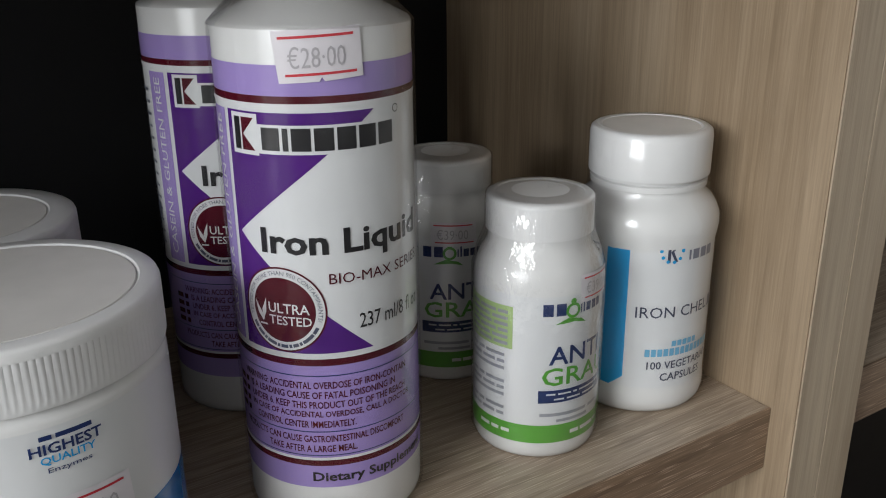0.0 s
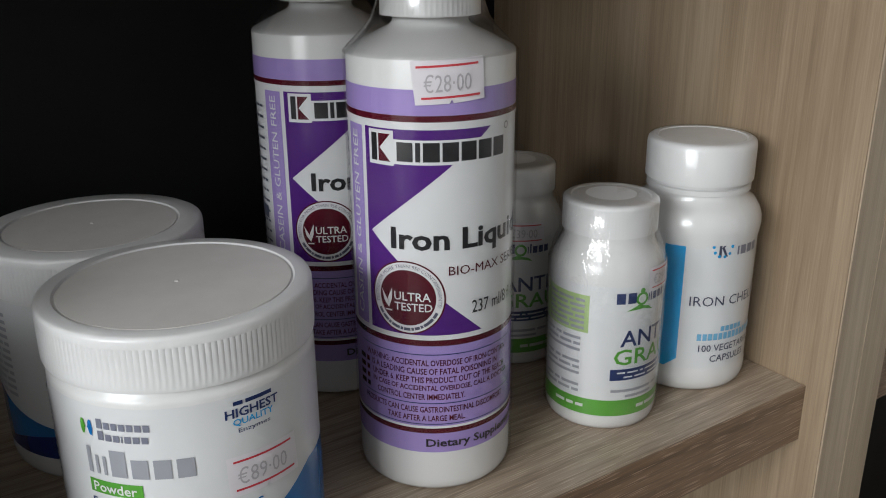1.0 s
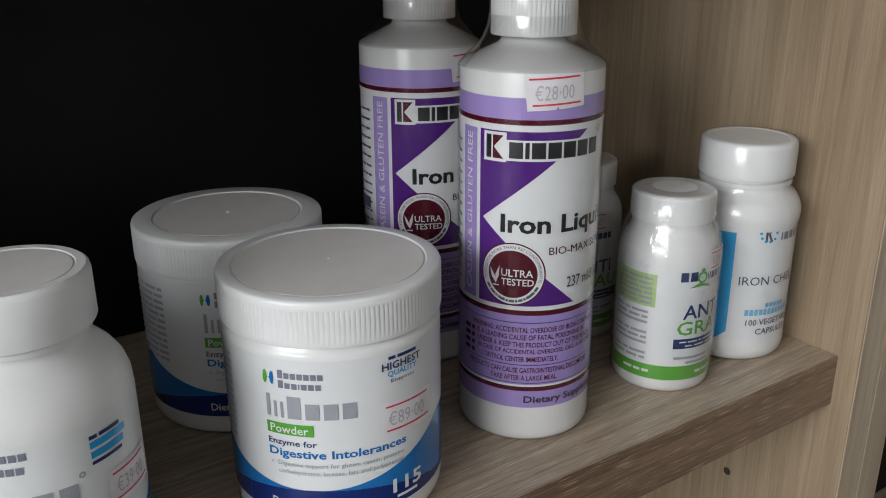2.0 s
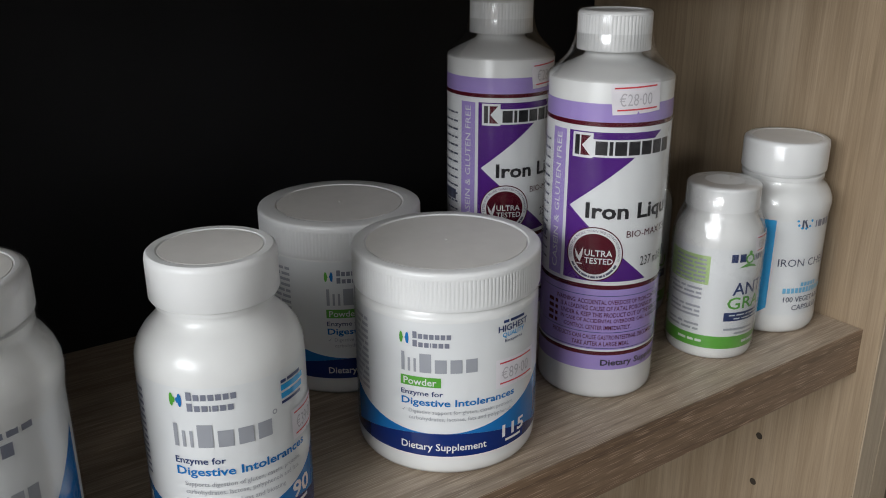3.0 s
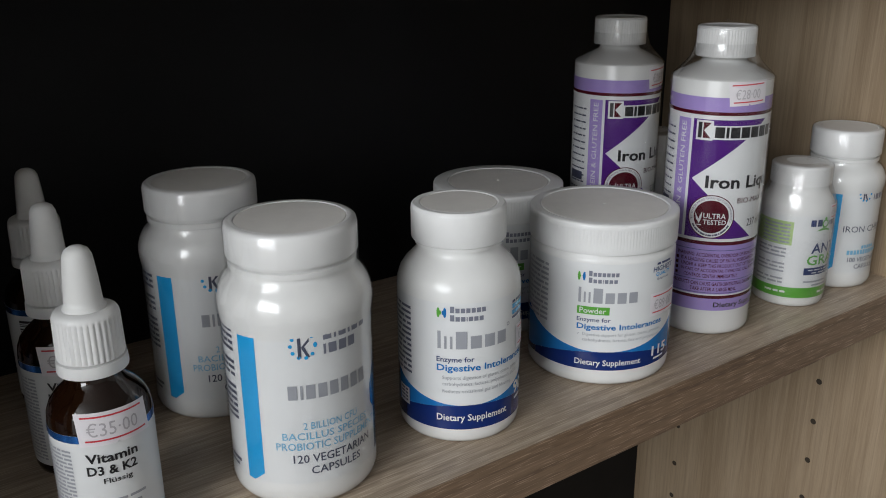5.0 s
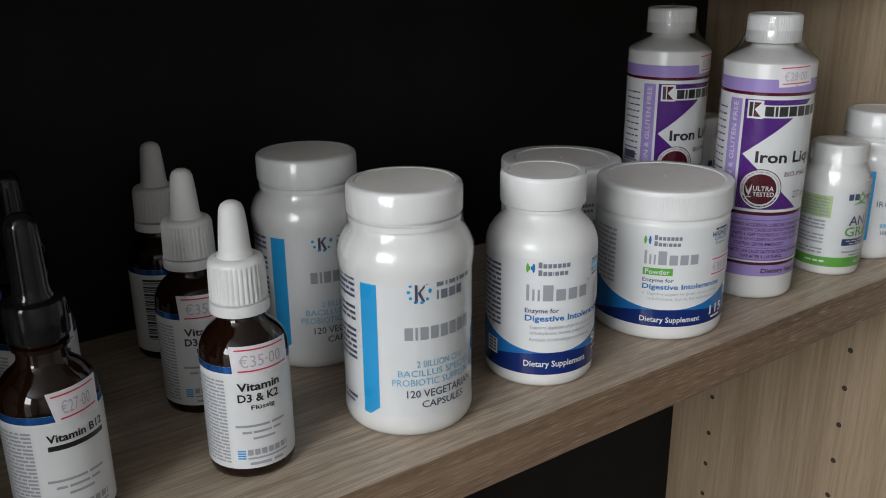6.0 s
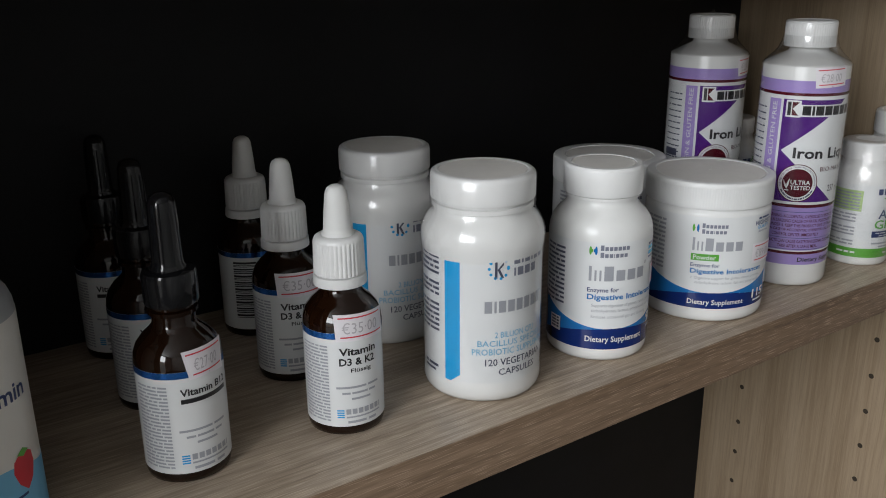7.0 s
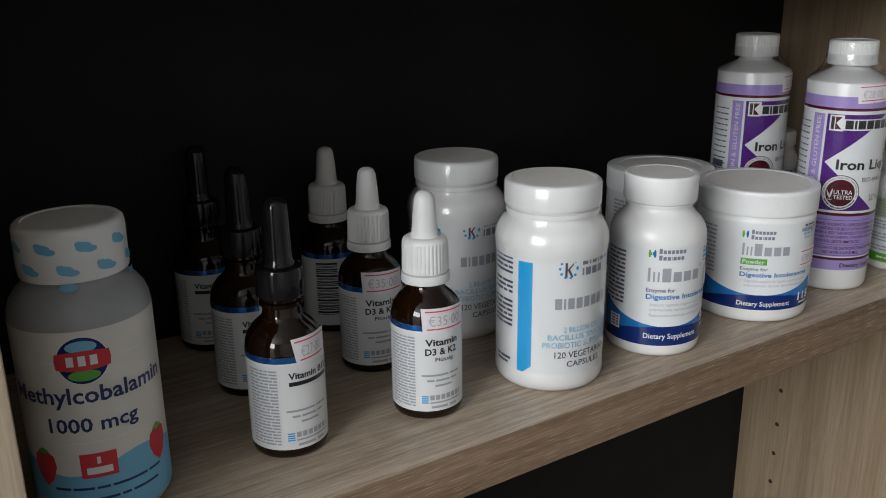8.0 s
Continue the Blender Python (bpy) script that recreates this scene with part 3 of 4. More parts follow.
# ---- capsule bottle with the blue wave ----
def enzyme_bottle(x, y):
    o = thing("capsule_bottle", x, y, "round-shouldered white capsule bottle with blue wave label", "bottle")
    R = 27.1
    part("bottle_body", lathe([(0, 0.8), (22, 0.8), (23.4, 0), (25.4, 0.8), (26.6, 2.6), (R, 6), (R, 66), (26.8, 69.5), (25.6, 73.2), (23.4, 76.6), (20.6, 79.4), (18.6, 81.6), (17.9, 83.6), (17.8, 90), (0, 90)], 96), M_WHITE, o, "", 60)
    part("neck_ring", lathe([(18.0, 84.6), (19.0, 84.9), (19.0, 86.4), (18.0, 86.8)], 72), M_WHITE, o, "", 40)
    cap = part("cap", lathe([(18.5, 87.0), (20.2, 87.0), (20.5, 87.6), (20.5, 99.8), (20.2, 101.2), (19.4, 101.9), (17.0, 101.9), (16.5, 101.4), (0, 101.4)], 90), M_CAPW, o, "smooth white screw cap", 40)
    part("cap_disc", lathe([(16.3, 101.3), (16.2, 101.75), (0, 101.85)], 60), M_CAPTOP, cap, "off-white flat cap centre", 40)
    W = math.pi * R
    lab = decal("wrap_label", M_PAPER, o, R, 0.10, [Q(-W, W, 7.6, 66.0)], "white label with blue wave")
    dc = lambda n, m, lift, shapes, l="": decal(n, m, lab, R, lift, shapes, l)
    swoosh(dc, R, -13.5, 7.6, 19.2, 17.0)
    dc("logo_leaf", M_GREEN, 0.28, [D(-26.0, 61.8, 0.7, 2.3, 16), D(-25.2, 61.8, 0.5, 1.0, 12)], "green leaf of the logo")
    dc("logo_leaf", M_BLUE, 0.28, [D(-23.2, 61.8, 0.7, 2.3, 16), D(-24.0, 61.8, 0.5, 1.0, 12)], "blue leaf of the logo")
    dc("logo_block", M_SLATE, 0.28, MARKS(-21.0, -6.0, 61.9, 64.8, "boooooo") + MARKS(-21.0, -7.0, 58.2, 61.0, "booiooo"), "dark name bars")
    dc("name_bar", M_GREY, 0.28, MARKS(-26.4, 4.6, 45.6, 53.6, "liibooo") + [RING(6.0, 53.2, 0.5, 0.9, 14)], "thin dark name bars")
    dc("claim_lettering", M_NAVY, 0.28, [T("Enzyme for", -26.9, -10.8, 38.8, 41.9, 0.012)], "navy lettering")
    dc("claim_heading", M_BLUE, 0.28, [T("Digestive Intolerances", -26.8, 18.6, 34.4, 38.4, 0.022)], "blue lettering")
    dc("claim_print", M_GREY, 0.28, [T("Supports digestion of gluten, casein, proteins,", -24.4, 16.0, 30.9, 33.1), T("carbohydrates, lactose, polyphenols and fats.", -24.4, 15.0, 28.0, 30.2), T("Reduces occasional gas and bloating.", -24.4, 8.6, 24.6, 26.8)])
    dc("band_lettering", M_PAPER, 0.34, [T("Dietary Supplement", -27.0, 5.6, 10.8, 15.0, 0.012), T("90", 11.0, 20.5, 17.2, 23.6, 0.026), BARS(12, 19, 14.6, 15.8, [5])[0]], "white lettering")
    dc("badge_lettering", M_NAVY, 0.28, BARS(9.0, 19.0, 61.6, 62.7, [2, 6]) + BARS(9.0, 19.0, 54.4, 55.4, [6]))
    dc("badge_heading", M_CYAN, 0.28, BARS(9.0, 21.0, 59.0, 61.0, [6]) + BARS(9.0, 20.0, 56.2, 58.2, [6]))
    side = []
    for i in range(13):
        side += BARS(-56, -40, 60 - 2.5 * i, 61.2 - 2.5 * i, [[4, 3, 6], [5, 5], [3, 7, 4], [6, 2, 2]][i % 4])
    dc("side_print", M_INK, 0.28, side)
    dc("side_box", M_PAPER, 0.30, [Q(-50, -42, 14, 22)])
    dc("side_box_print", M_INK, 0.36, [q for i in range(4) for q in BARS(-49, -43, 15.2 + 1.7 * i, 16.2 + 1.7 * i, [4, 2])])
    price_tag(o, R, [(12.5, 50.2), (30.0, 49.6), (30.6, 38.6), (12.9, 39.2)], "€39·00")
    return o


enzyme_bottle(-0.0252, 0.0414)


# ---- white bottles with the cyan strip ----
def strip_bottle(x, y, label, k, cap, strip, shift, words, heading=True):
    """k: girth radius (mm); cap: radius, bottom, top; strip: its four sides; words: product lines."""
    o = thing("capsule_bottle", x, y, label, "bottle", "white bottles with cyan strip")
    R = k
    cr, c0, c1 = cap
    s = c0 / 96.5
    prof = [(0, 0.8), (R - 5, 0.8), (R - 3.8, 0), (R - 1.6, 0.8), (R - 0.3, 2.6), (R + 0.3, 5.0), (R + 0.3, 8.6), (R, 10.2), (R, 70 * s), (R + 0.5, 73 * s), (R + 0.9, 77 * s), (R + 0.7, 80.5 * s), (R - 0.4, 84 * s), (R - 2.2, 87.2 * s), (cr - 1.4, 89.6 * s), (cr - 1.8, 91.4 * s), (cr - 1.9, c0 + 3), (0, c0 + 3)]
    part("bottle_body", lathe(prof, 96), M_WHITE, o, "", 60)
    part("neck_ring", lathe([(cr - 1.6, 91.8 * s), (cr - 0.7, 92.2 * s), (cr - 0.7, 94.4 * s), (cr - 1.6, 94.9 * s)], 72), M_WHITE, o, "", 40)
    c = part("cap", lathe([(cr - 1, c0), (cr - 0.1, c0), (cr, c0 + 0.6), (cr, c1 - 2.6), (cr - 0.4, c1 - 0.8), (cr - 1.4, c1), (cr - 3.6, c1), (cr - 4.0, c1 - 0.5), (0, c1 - 0.4)], 110), M_CAPW, o, "white screw cap", 40)
    part("cap_disc", lathe([(cr - 4.1, c1 - 0.6), (cr - 4.2, c1 - 0.15), (0, c1 - 0.05)], 64), M_CAPTOP, c, "off-white flat cap centre", 40)
    W = math.pi * R
    lab = decal("wrap_label", M_PAPER, o, R, 0.10, [Q(-W, W, 10.8, 70 * s - 0.5 + 7)], "white label with cyan strip", shift=shift)
    dc = lambda n, m, lift, shapes, l="": decal(n, m, lab, R, lift, shapes, l, shift=shift)
    a, b, lo, hi = strip
    dc("cyan_strip", M_CYAN, 0.18, [G((a, lo), (a + 0.4 * (b - a), lo - 0.4), (b, lo + 3.5), (b, hi - 5.0), (a + 0.6 * (b - a), hi - 0.3), (a, hi))], "upright cyan strip with slanted ends")
    f = R / 28.7
    ic = -11.2 * f
    z = lambda v: v * (hi - lo) / 66.0 + lo - 10.8 * (hi - lo) / 66.0
    dots = []
    for q in range(9):
        t = math.pi * (0.25 + 1.5 * q / 8)
        dots.append(D(ic + 4.6 * f * math.cos(t), z(68.2) + 4.9 * f * math.sin(t), 0.75 * f, 0.75 * f, 10))
    dots += [D(ic + 4.4 * f, z(68.2), 0.8 * f, 1.1 * f, 10)]
    dc("logo_dots", M_CYAN, 0.28, dots, "cyan dots of the logo")
    dc("logo_mark", M_INK, 0.28, [Q(ic - 2.0 * f, ic - 0.8 * f, z(63.4), z(73.4)), G((ic - 0.8 * f, z(67.6)), (ic + 2.2 * f, z(71.2)), (ic + 2.2 * f, z(69.8)), (ic + 0.4 * f, z(67.8)), (ic + 2.4 * f, z(63.6)), (ic + 1.2 * f, z(63.6)))], "slate mark of the logo")
    dc("logo_block", M_SLATE, 0.28, MARKS(-3.8 * f, 16.4 * f, z(69.4), z(73.6), "blblbb") + MARKS(-3.8 * f, 10.0 * f, z(63.8), z(67.8), "lbbb"), "slate name bars")
    if heading:
        dc("name_bar", M_GREY, 0.28, MARKS(-17.8 * f, 15.0 * f, z(46.6), z(52.4), "blbbbbbb"), "slate name bars")
    else:
        dc("name_lettering", M_INK, 0.28, [T("IRON CHEL", -20.2, 9.0, 37.2, 41.2, 0.0), BARS(10.2, 16, 37.2, 41.2, [3])[0]], "slate lettering")
    blue, dark = words
    dc("blue_lettering", M_SKYB, 0.28, [T(t_, u0 * f, u1 * f, z(v0), z(v1), 0.006) if t_ else MARKS(u0 * f, u1 * f, z(v0), z(v1), "b" * round((u1 - u0) / 2.6)) for t_, u0, u1, v0, v1 in blue], "pale blue lettering")
    dc("dark_lettering", M_INK, 0.28, [T(t_, u0 * f, u1 * f, z(v0), z(v1), 0.010) for t_, u0, u1, v0, v1 in dark], "slate lettering")
    side = []
    for i in range(16):
        if i in (5, 9):
            continue
        side += BARS(-58 * f, -41 * f, z(73 - 2.6 * i), z(74.3 - 2.6 * i), [[4, 3, 6], [5, 5], [3, 7, 4], [6, 2, 2], [4]][i % 5])
    side += BARS(-54 * f, -42 * f, z(15), z(16.4), [2, 5]) + BARS(-54 * f, -44 * f, z(12.6), z(13.8), [6])
    dc("side_print", M_INK, 0.28, side)
    dc("blue_corner", M_BLUE, 0.20, [G((24 * f, lo), (34 * f, lo), (34 * f, z(60)), (20 * f, z(42)), (20 * f, z(34)), (24 * f, z(30)))], "blue side panel")
    e = 0.8
    sleeve(o, [(cr - 2.2, c1 + 0.3), (cr - 0.6, c1 + 0.1), (cr + 0.4, c1 - 1.2), (cr + 0.4, c0 - 1.0), (cr + 0.3, 90.0 * s), (R - 1.0, 87.2 * s), (R + 1.4, 81 * s), (R + 1.7, 77 * s), (R + e, 69 * s), (R + e, 10), (R + 1.0, 5), (R - 1.0, 0.4)])
    return o


BIO = ([("2 BILLION CFU", -12.9, 9.5, 34.0, 37.0), ("BACILLUS SPECIES", -21.0, 15.5, 29.8, 32.8), ("PROBIOTIC SUPPLEMENT", -23.6, 22.0, 25.4, 28.6)],
       [("120 VEGETARIAN", -17.4, 16.8, 19.8, 23.4), ("CAPSULES", -10.9, 10.5, 14.8, 18.2)])
CHEL = ([("", -8.5, 4.0, 28.2, 30.6), ("", -19.5, 16.0, 24.2, 27.4)], [("100 VEGETARIAN", -18.4, 16.0, 18.6, 22.0), ("CAPSULES", -12.6, 9.0, 13.4, 16.8)])
strip_bottle(-0.1023, 0.0440, "white capsule bottle with cyan strip, in clear film", 28.7, (25.0, 96.2, 108.7), (-37.5, -29.4, 10.8, 77.0), 0.0, BIO)
strip_bottle(-0.1058, 0.1275, "white capsule bottle with cyan strip beside the black back", 28.5, (24.8, 94.4, 106.8), (-37.5, -29.4, 10.8, 77.0), 3.0, BIO)
strip_bottle(0.2726, 0.0408, "smaller white capsule bottle with cyan strip by the side panel", 23.9, (20.4, 82.8, 98.2), (-31.0, -23.2, 11.2, 68.6), 0.0, CHEL, False)


# ---- small bottles with the green foot band ----
def green_bottle(x, y, label, shift, tag):
    o = thing("tablet_bottle", x, y, label, "bottle", "small bottles with green band")
    R = 20.6
    part("bottle_body", lathe([(0, 0.6), (17, 0.6), (18.2, 0), (19.6, 0.6), (20.3, 2.2), (R, 4.4), (R, 57.5), (20.2, 61), (19.0, 64.2), (17.4, 66.8), (16.3, 68.6), (16.0, 71), (15.8, 76), (0, 76)], 84), M_WHITE, o, "", 60)
    ribbed_cap(o, 16.9, 72.6, 84.0, 84, depth=0.05, top_r=0.84, label="white screw cap")
    W = math.pi * R
    lab = decal("wrap_label", M_PAPER, o, R, 0.10, [Q(-W, W, 6.2, 56.5)], "white label with green foot band", shift=shift)
    dc = lambda n, m, lift, shapes, l="": decal(n, m, lab, R, lift, shapes, l, shift=shift)
    dc("green_band", M_GREEN, 0.18, [Q(-W, W, 6.2, 12.6)], "green foot band")
    dc("band_print", M_PAPER, 0.26, BARS(-2, 12, 8.6, 9.9, [3, 6, 2]) + BARS(-34, -22, 9.0, 10.2, [3, 2, 2]))
    dc("logo_block", M_NAVY, 0.28, MARKS(-12.2, -5.0, 50.2, 54.2, "bb") + MARKS(0.2, 9.6, 50.2, 54.2, "ilooo"), "navy name bars")
    dc("logo_leaf", M_GREEN, 0.30, [RING(-2.6, 51.6, 1.6, 2.5, 24), D(-2.6, 54.6, 1.0, 1.0, 14), G((-8.5, 47.4), (-4.0, 49.4), (0.5, 48.4), (2.4, 46.8), (-2.0, 47.8))], "green ring and leaf of the logo")
    dc("product_lettering", M_NAVY, 0.28, [T("ANTI", -10.0, 10.5, 33.8, 40.0, 0.012)], "navy lettering")
    dc("product_heading", M_GREEN, 0.28, [T("GRAU", -12.0, 15.0, 26.6, 32.8, 0.012)], "green lettering")
    dc("blue_bar", M_NAVY, 0.24, [Q(-13.0, 15.6, 20.6, 25.0)], "navy bar")
    dc("bar_print", M_PAPER, 0.32, BARS(-10.5, 12, 23.3, 23.9, [2, 3, 1, 5, 2]) + BARS(-8, 9, 21.5, 22.1, [2, 3, 4]))
    dc("small_print", M_GREY, 0.28, BARS(-12.4, 13, 15.8, 16.9, [9, 4]) + BARS(-7, 5, 13.6, 14.6, [5]))
    dc("pale_panel", M_GREENL, 0.18, [Q(-46, -21.4, 38.4, 52.6)], "pale green panel")
    rows = []
    for i in range(6):
        rows += BARS(-40, -23, 50 - 2.1 * i, 51.1 - 2.1 * i, [[4, 6, 3], [7, 4], [3, 5, 4]][i % 3])
    for i in range(10):
        if i in (3, 7):
            continue
        rows += BARS(-42, -24, 35.4 - 2.3 * i, 36.5 - 2.3 * i, [[4, 2, 5], [6, 4, 2], [5], [3, 6]][i % 4])
    dc("side_print", M_GREY, 0.30, rows)
    if tag:
        price_tag(o, R, tag, "€39·00")
    e = 0.9
    sleeve(o, [(9, 84.4), (15.4, 84.3), (17.3, 83.2), (17.4, 73.0), (17.8, 71.2), (19.6, 67.0), (R + e, 60.0), (R + e, 4), (R - 0.8, 0.3)], "creased clear shrink film", M_CREASED)
    bm = bmesh.new()
    vs = [bm.verts.new(p) for p in ((0.002, -0.001, 0.0843), (0.008, -0.0006, 0.0843), (0.0076, 0.0002, 0.0876), (0.0060, 0.0, 0.0858), (0.003, 0.0003, 0.0866))]
    bm.faces.new(vs)
    bmesh.ops.solidify(bm, geom=bm.faces[:], thickness=0.0002)
    part("film_fin", bm, M_FILM, o)
    return o


green_bottle(0.2225, 0.0374, "small white tablet bottle with green foot band, in clear film", 0.0, [(-0.5, 62.5), (15.5, 62.0), (16.0, 53.0), (0.0, 53.5)])
green_bottle(0.2261, 0.0972, "small white tablet bottle with green foot band, half hidden behind", -8.0, [(-17.5, 63.5), (-1.0, 63.0), (-0.5, 54.0), (-17.0, 54.5)])
green_bottle(0.2245, 0.1510, "small white tablet bottle with green foot band, last of its row", 4.0, None)


# ---- amber dropper bottles ----
def dropper(x, y, label, group, dark, shift, head, tag, price, barcode=False):
    o = thing("dropper_bottle", x, y, label, "dropper bottle", group)
    R = 17.6
    part("glass_body", lathe([(0, 0.9), (14, 0.9), (15.6, 0), (17.0, 0.8), (R, 3.2), (R, 50.5), (17.2, 54), (15.8, 57.4), (13.2, 60.6), (10.4, 63.0), (9.0, 64.8), (8.6, 66.5), (8.6, 74.0), (0, 74.0)], 72), M_AMBER, o, "dark amber glass", 60)
    if dark:
        part("collar", lathe([(9.2, 73.8), (10.6, 73.8), (10.8, 74.6), (10.8, 85.6), (10.2, 87.0), (8.6, 87.6), (6.0, 87.6), (0, 87.6)], 48), M_DARKCAP, o, "glossy black collar", 40)
        part("neck_bead", lathe([(8.7, 69.2), (9.9, 69.8), (9.9, 71.4), (8.7, 72.0)], 48), M_AMBER, o, "", 50)
        part("bulb", lathe([(0, 87.4), (7.0, 87.4), (7.1, 88.6), (6.3, 89.6), (6.1, 92), (5.7, 108), (5.4, 114.2), (4.3, 117.0), (2.2, 118.2), (0, 118.5)], 36), M_DARKBULB, o, "black rubber bulb", 60)
    else:
        part("collar", lathe([(9.2, 72.6), (11.2, 72.6), (11.4, 73.4), (11.1, 86.6), (10.9, 87.6), (10.3, 88.8), (9.2, 89.5), (7.6, 89.7), (0, 89.7)], ribs=36, rib_from=2, rib_to=3, depth=0.55), M_CAPW, o, "white ribbed collar", 40)
        part("tamper_ring", lathe([(9.4, 67.6), (11.8, 67.6), (11.95, 68.2), (11.7, 71.9), (9.4, 72.3)], 54), M_CAPW, o, "white tamper ring", 40)
        part("bulb", lathe([(0, 89.4), (7.2, 89.4), (7.3, 90.2), (6.5, 91.0), (6.2, 93), (5.7, 100.0), (5.2, 105.0), (4.8, 108.2), (3.9, 110.2), (2.2, 111.3), (0, 111.7)], 36), M_DROP, o, "soft white rubber bulb", 60)
    W = math.pi * R
    lab = decal("wrap_label", M_PAPER, o, R, 0.10, [Q(-W * 0.93, W * 0.93, 5.0, 50.0)], "white paper label with blue top edge", shift=shift)
    dc = lambda n, m, lift, shapes, l="": decal(n, m, lab, R, lift, shapes, l, shift=shift)
    dc("blue_edge", M_FOIL, 0.18, [Q(-W * 0.93, W * 0.93, 47.2, 50.0)], "blue top edge")
    col = []
    for i in range(24):
        col += BARS(-30.0, -15.6, 7.6 + 1.55 * i, 8.4 + 1.55 * i, [[4, 3, 6, 2], [5, 5, 3], [3, 7, 4], [6, 2, 2, 4]][i % 4])
    dc("side_print", M_GREY, 0.28, col)
    dc("product_lettering", M_BLACK, 0.28, head, "black lettering")
    dc("small_print", M_GREY, 0.28, BARS(-12.5, 8, 23.6, 24.6, [9, 4]) + BARS(-10, 6, 20.8, 21.8, [3, 6, 3]) + BARS(-6, 3, 18.0, 19.0, [4]) + BARS(-8, 6, 6.6, 7.8, [4, 2]))
    dc("logo_block", M_GREY, 0.28, MARKS(-8.6, 8.6, 11.0, 13.6, "bbbbbbl") + BARS(-8.6, 8.6, 9.2, 10.0, [6]), "slate name bars")
    dc("logo_mark", M_CYAN, 0.28, [Q(-12.6, -9.4, v, v + 0.65) for v in (9.4, 10.5, 11.6, 12.7)], "blue logo block")
    if barcode:
        bars, v = [], 12.0
        for i in range(26):
            w = (0.4, 0.9, 0.6, 1.2)[(i * 7 + i // 3) % 4]
            bars.append(Q(27, 40, v, v + w))
            v += w + (0.5, 0.9, 0.4)[i % 3]
        dc("barcode", M_BLACK, 0.28, bars, "upright black barcode")
    if tag:
        price_tag(o, R, tag, price, shift)
    return o


D3 = [T("Vitamin", -10.6, 6.8, 39.4, 43.0, 0.026), T("D3 & K2", -10.7, 6.0, 34.6, 38.2, 0.026), T("Flüssig", -5.8, 3.8, 30.6, 33.2, 0.012)]
B12 = [T("Vitamin B12", -10.6, 11.0, 39.4, 42.6, 0.026), BARS(-10.6, 11.0, 36.2, 38.2, [9])[0]]
TAG = [(-12.4, 58.8), (12.0, 58.4), (13.2, 45.8), (-11.6, 46.2)]
dropper(-0.1782, 0.0482, "amber dropper bottle with white bulb and pink-lined sticker", "white dropper bottles", False, 0.0, D3, TAG, "€35·00")
dropper(-0.1753, 0.1100, "amber dropper bottle with white bulb, middle of its row", "white dropper bottles", False, -1.2, D3, TAG, "€35·00")
dropper(-0.1681, 0.1741, "amber dropper bottle with white bulb, barcode side turned out", "white dropper bottles", False, -44.0, D3, None, "", True)
dropper(-0.2508, 0.0542, "amber dropper bottle with black bulb and price sticker", "black dropper bottles", True, 4.6, B12, [(-8.8, 58.5), (10.4, 59.7), (10.4, 45.5), (-6.5, 46.2)], "€27·00")
dropper(-0.2430, 0.1220, "amber dropper bottle with black bulb, in shade mid-row", "black dropper bottles", True, 2.0, B12, [(-2.0, 56.5), (14.4, 56.7), (14.4, 44.5), (-1.5, 44.2)], "€27·00")
dropper(-0.2410, 0.1895, "amber dropper bottle with black bulb against the black back", "black dropper bottles", True, -2.0, B12, None, "")


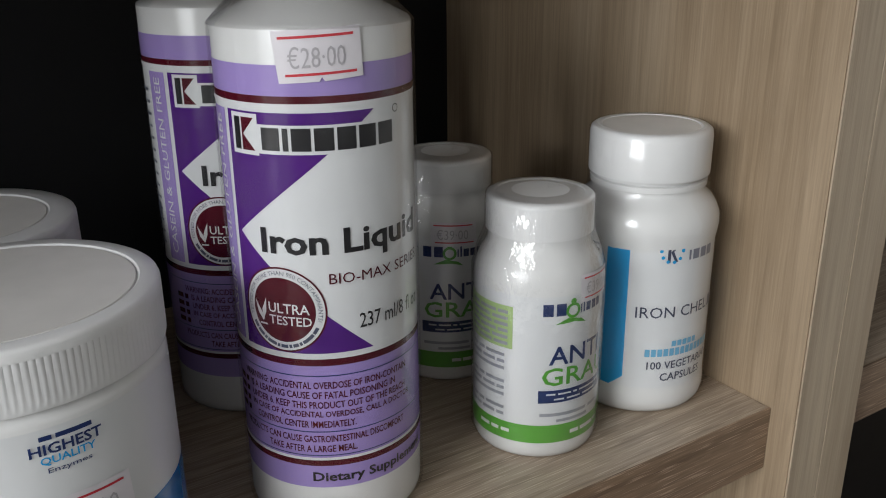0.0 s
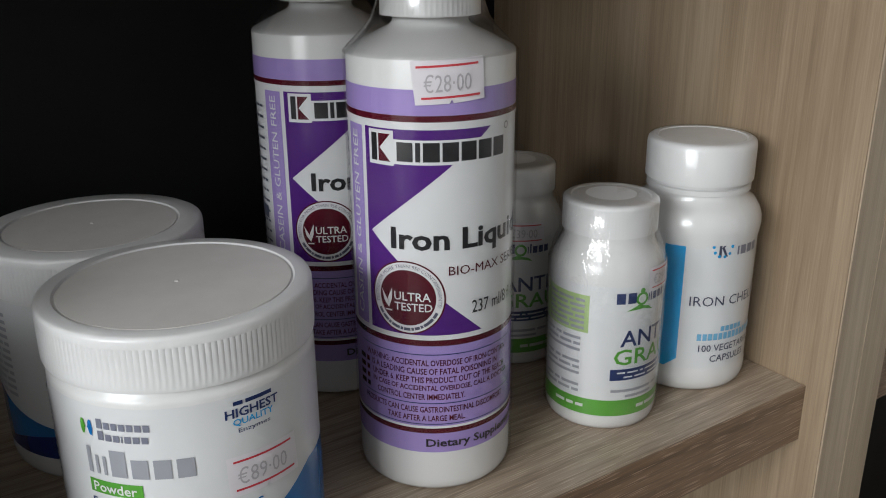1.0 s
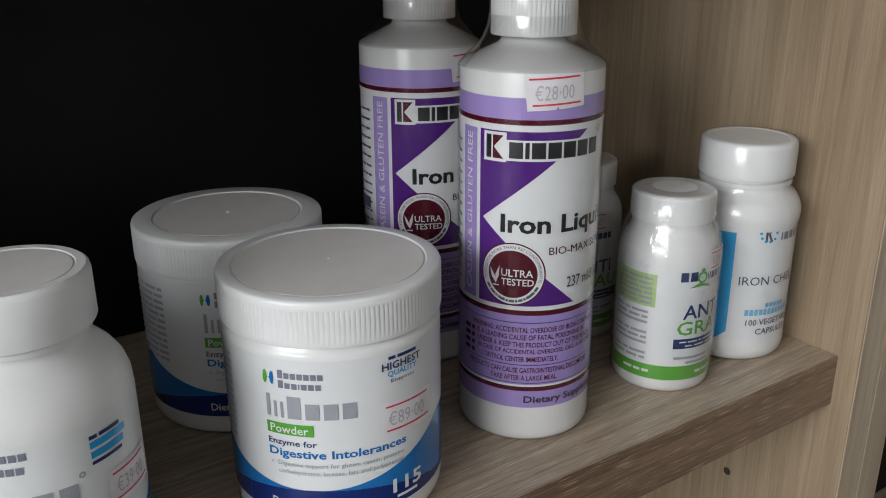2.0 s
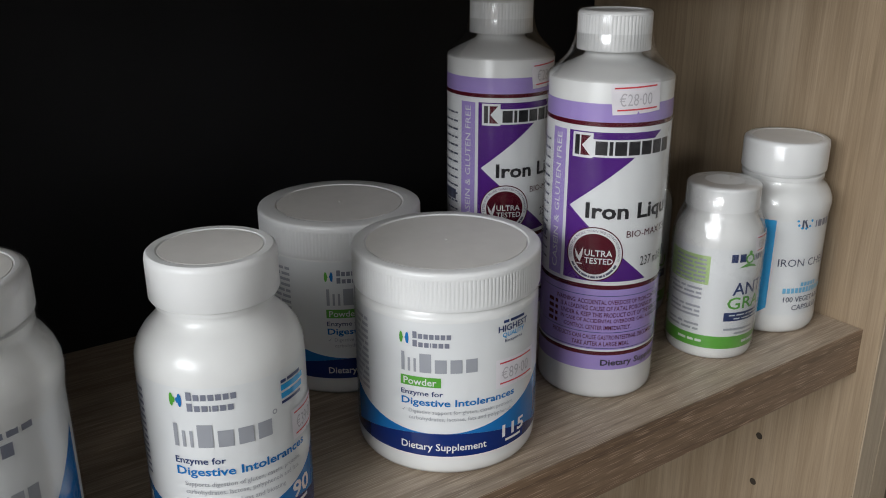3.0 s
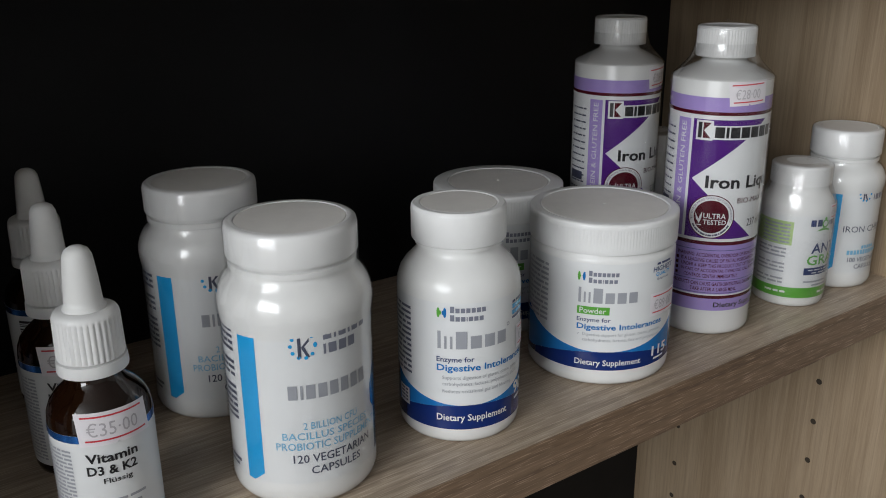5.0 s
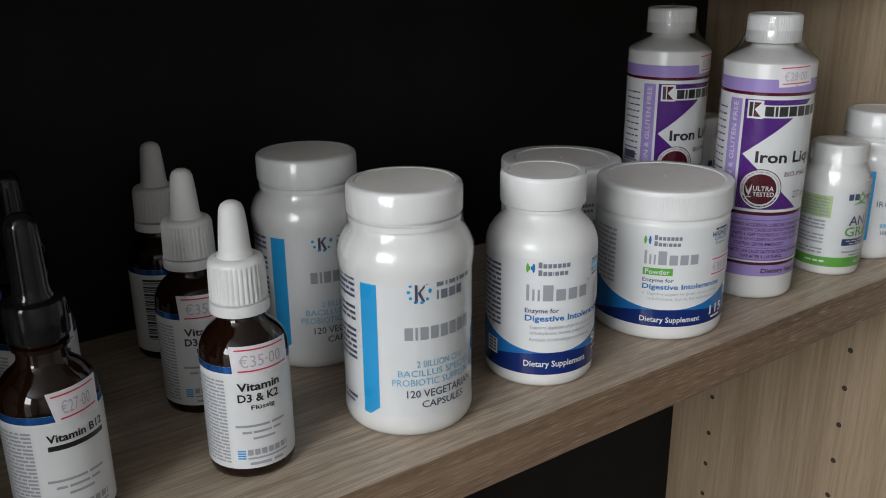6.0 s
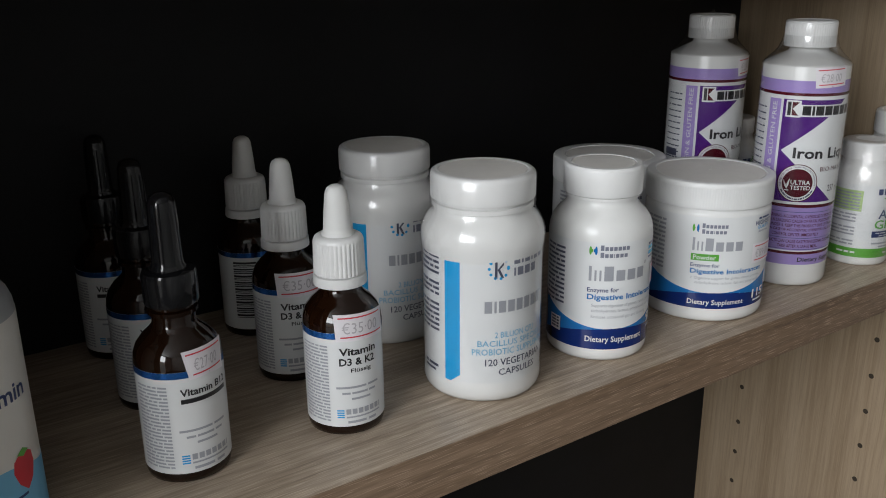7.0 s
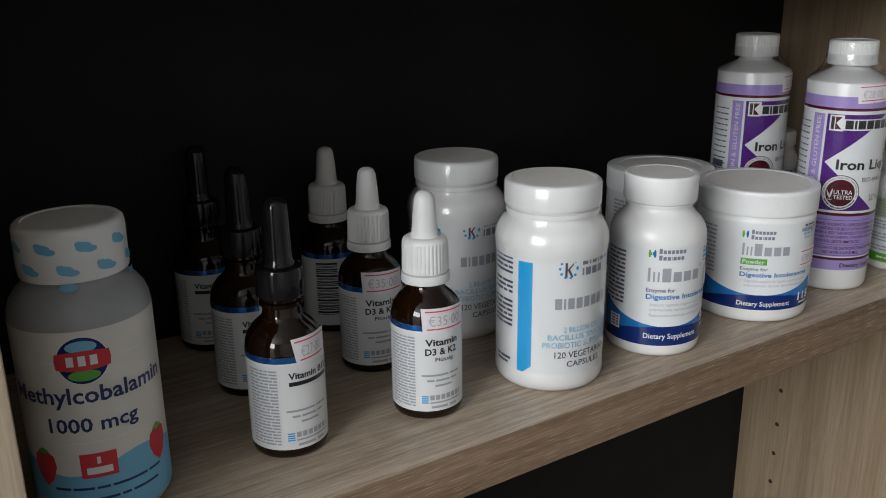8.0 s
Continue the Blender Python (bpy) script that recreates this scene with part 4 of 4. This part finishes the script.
# ---- bottle with the patterned cap seal ----
def berry_bottle(x, y):
    o = thing("lozenge_bottle", x, y, "grey-shouldered vitamin bottle with berry label and patterned cap seal", "bottle")
    R = 26.8
    part("bottle_body", lathe([(0, 0.8), (22, 0.8), (23.4, 0), (25.2, 0.8), (26.3, 2.6), (R, 5.5), (R, 84), (26.4, 88), (25.2, 91.6), (23.0, 94.8), (20.6, 97.2), (19.2, 98.8), (19.0, 108), (0, 108)], 96), M_MILKY, o, "milky grey plastic shoulder", 60)
    cap = part("cap", lathe([(19.0, 101.0), (20.3, 101.0), (20.5, 102.0), (20.5, 118.6), (20.1, 120.4), (19.0, 121.4), (17.0, 121.6), (16.6, 121.1), (0, 121.0)], 84), M_CAPW, o, "white cap under a printed seal", 40)
    spots = []
    for i in range(9):
        for j, v in enumerate((106.2, 114.6)):
            u = -65 + i * 14.6 + 7.3 * j
            spots += [D(u, v, 3.0, 1.9, 18), D(u + 2.2, v - 1.0, 2.6, 1.3, 14), D(u - 1.6, v + 1.2, 1.6, 1.2, 12)]
    decal("seal_print", M_SKYB, cap, 20.5, 0.25, spots[::3], "sky-blue printed blots")
    decal("seal_print", M_SKYB, cap, 20.5, 0.32, spots[1::3])
    decal("seal_print", M_SKYB, cap, 20.5, 0.39, spots[2::3])
    decal("seal_print", M_SKYB, o, 19.3, 1.9, [D(-6, 99.6, 3.2, 1.6, 16), D(22, 99.4, 2.8, 1.4, 16)])
    W = math.pi * R
    lab = decal("wrap_label", M_CREAM, o, R, 0.10, [Q(-W, W, 4.5, 84.5)], "cream label with blue foot and red berries")
    dc = lambda n, m, lift, shapes, l="": decal(n, m, lab, R, lift, shapes, l)
    dc("blue_foot", M_SKYB, 0.18, [CURVE(-W, W, lambda u: 4.5, lambda u: 27 + 3.5 * math.sin((u + 4) / 9.0) + 0.05 * abs(u + 5), 60)], "sky-blue foot")
    dc("logo_globe", M_DBLUE, 0.22, [D(-6.4, 72.6, 9.2, 9.4)], "dark round logo")
    dc("logo_sky", M_SKYB, 0.27, [D(-6.4, 78.2, 5.6, 2.4, 28)])
    dc("logo_land", M_GREEN, 0.27, [D(-6.4, 66.6, 5.8, 2.2, 28)])
    dc("logo_banner", M_RED, 0.32, [G((-16.2, 69.4), (-11.3, 68.7), (-6.4, 68.4), (-1.5, 68.7), (3.4, 69.4), (3.8, 72.6), (3.4, 75.8), (-1.5, 76.4), (-6.4, 76.6), (-11.3, 76.4), (-16.2, 75.8), (-16.6, 72.6))], "red logo banner")
    dc("logo_block", M_PAPER, 0.38, BLOCKS(-12.2, 0.4, 70.6, 74.6, 3, 0.38))
    dc("product_lettering", M_NAVY, 0.28, [T("Methylcobalamin", -38.5, 27.5, 53.0, 62.0, 0.02), T("1000 mcg", -22.5, 11.6, 41.0, 49.2, 0.02)], "navy lettering")
    dc("gold_rule", M_TAG, 0.26, [Q(-22, 11, 38.2, 38.7), Q(-30, -17, 72, 72.5), Q(5, 17, 72, 72.5)])
    dc("red_box", M_RED, 0.28, [Q(-12.6, 1.0, 23.0, 33.6)], "red box")
    dc("box_print", M_PAPER, 0.34, BARS(-10.5, -1.0, 24.6, 27.6, [5]) + [Q(-6.4, -5.0, 29.0, 32.0)])
    berry = lambda u, v: G(*[(u + p, v + q) for p, q in ((0, -9), (3.5, -5.5), (5.4, 0), (4.6, 4.6), (1.6, 6.4), (-1.4, 6.6), (-4.6, 4.2), (-5.4, 0), (-3.6, -5.2))])
    dc("berry", M_RED, 0.28, [berry(20.5, 28.5), berry(-27.5, 28.0)], "red berries")
    dc("berry_leaf", M_GREEN, 0.34, [G((17.5, 34.6), (20.5, 33.2), (23.5, 34.8), (20.6, 36.6)), G((-30.5, 34.0), (-27.5, 32.8), (-24.5, 34.4), (-27.4, 36.0))])
    dc("foot_print", M_NAVY, 0.28, BARS(-24, 20, 17.9, 19.0, [4, 5, 3, 9, 4]) + BARS(-20, 18, 12.9, 14.0, [6, 5, 2, 7]))
    return o


berry_bottle(-0.3333, 0.0590)
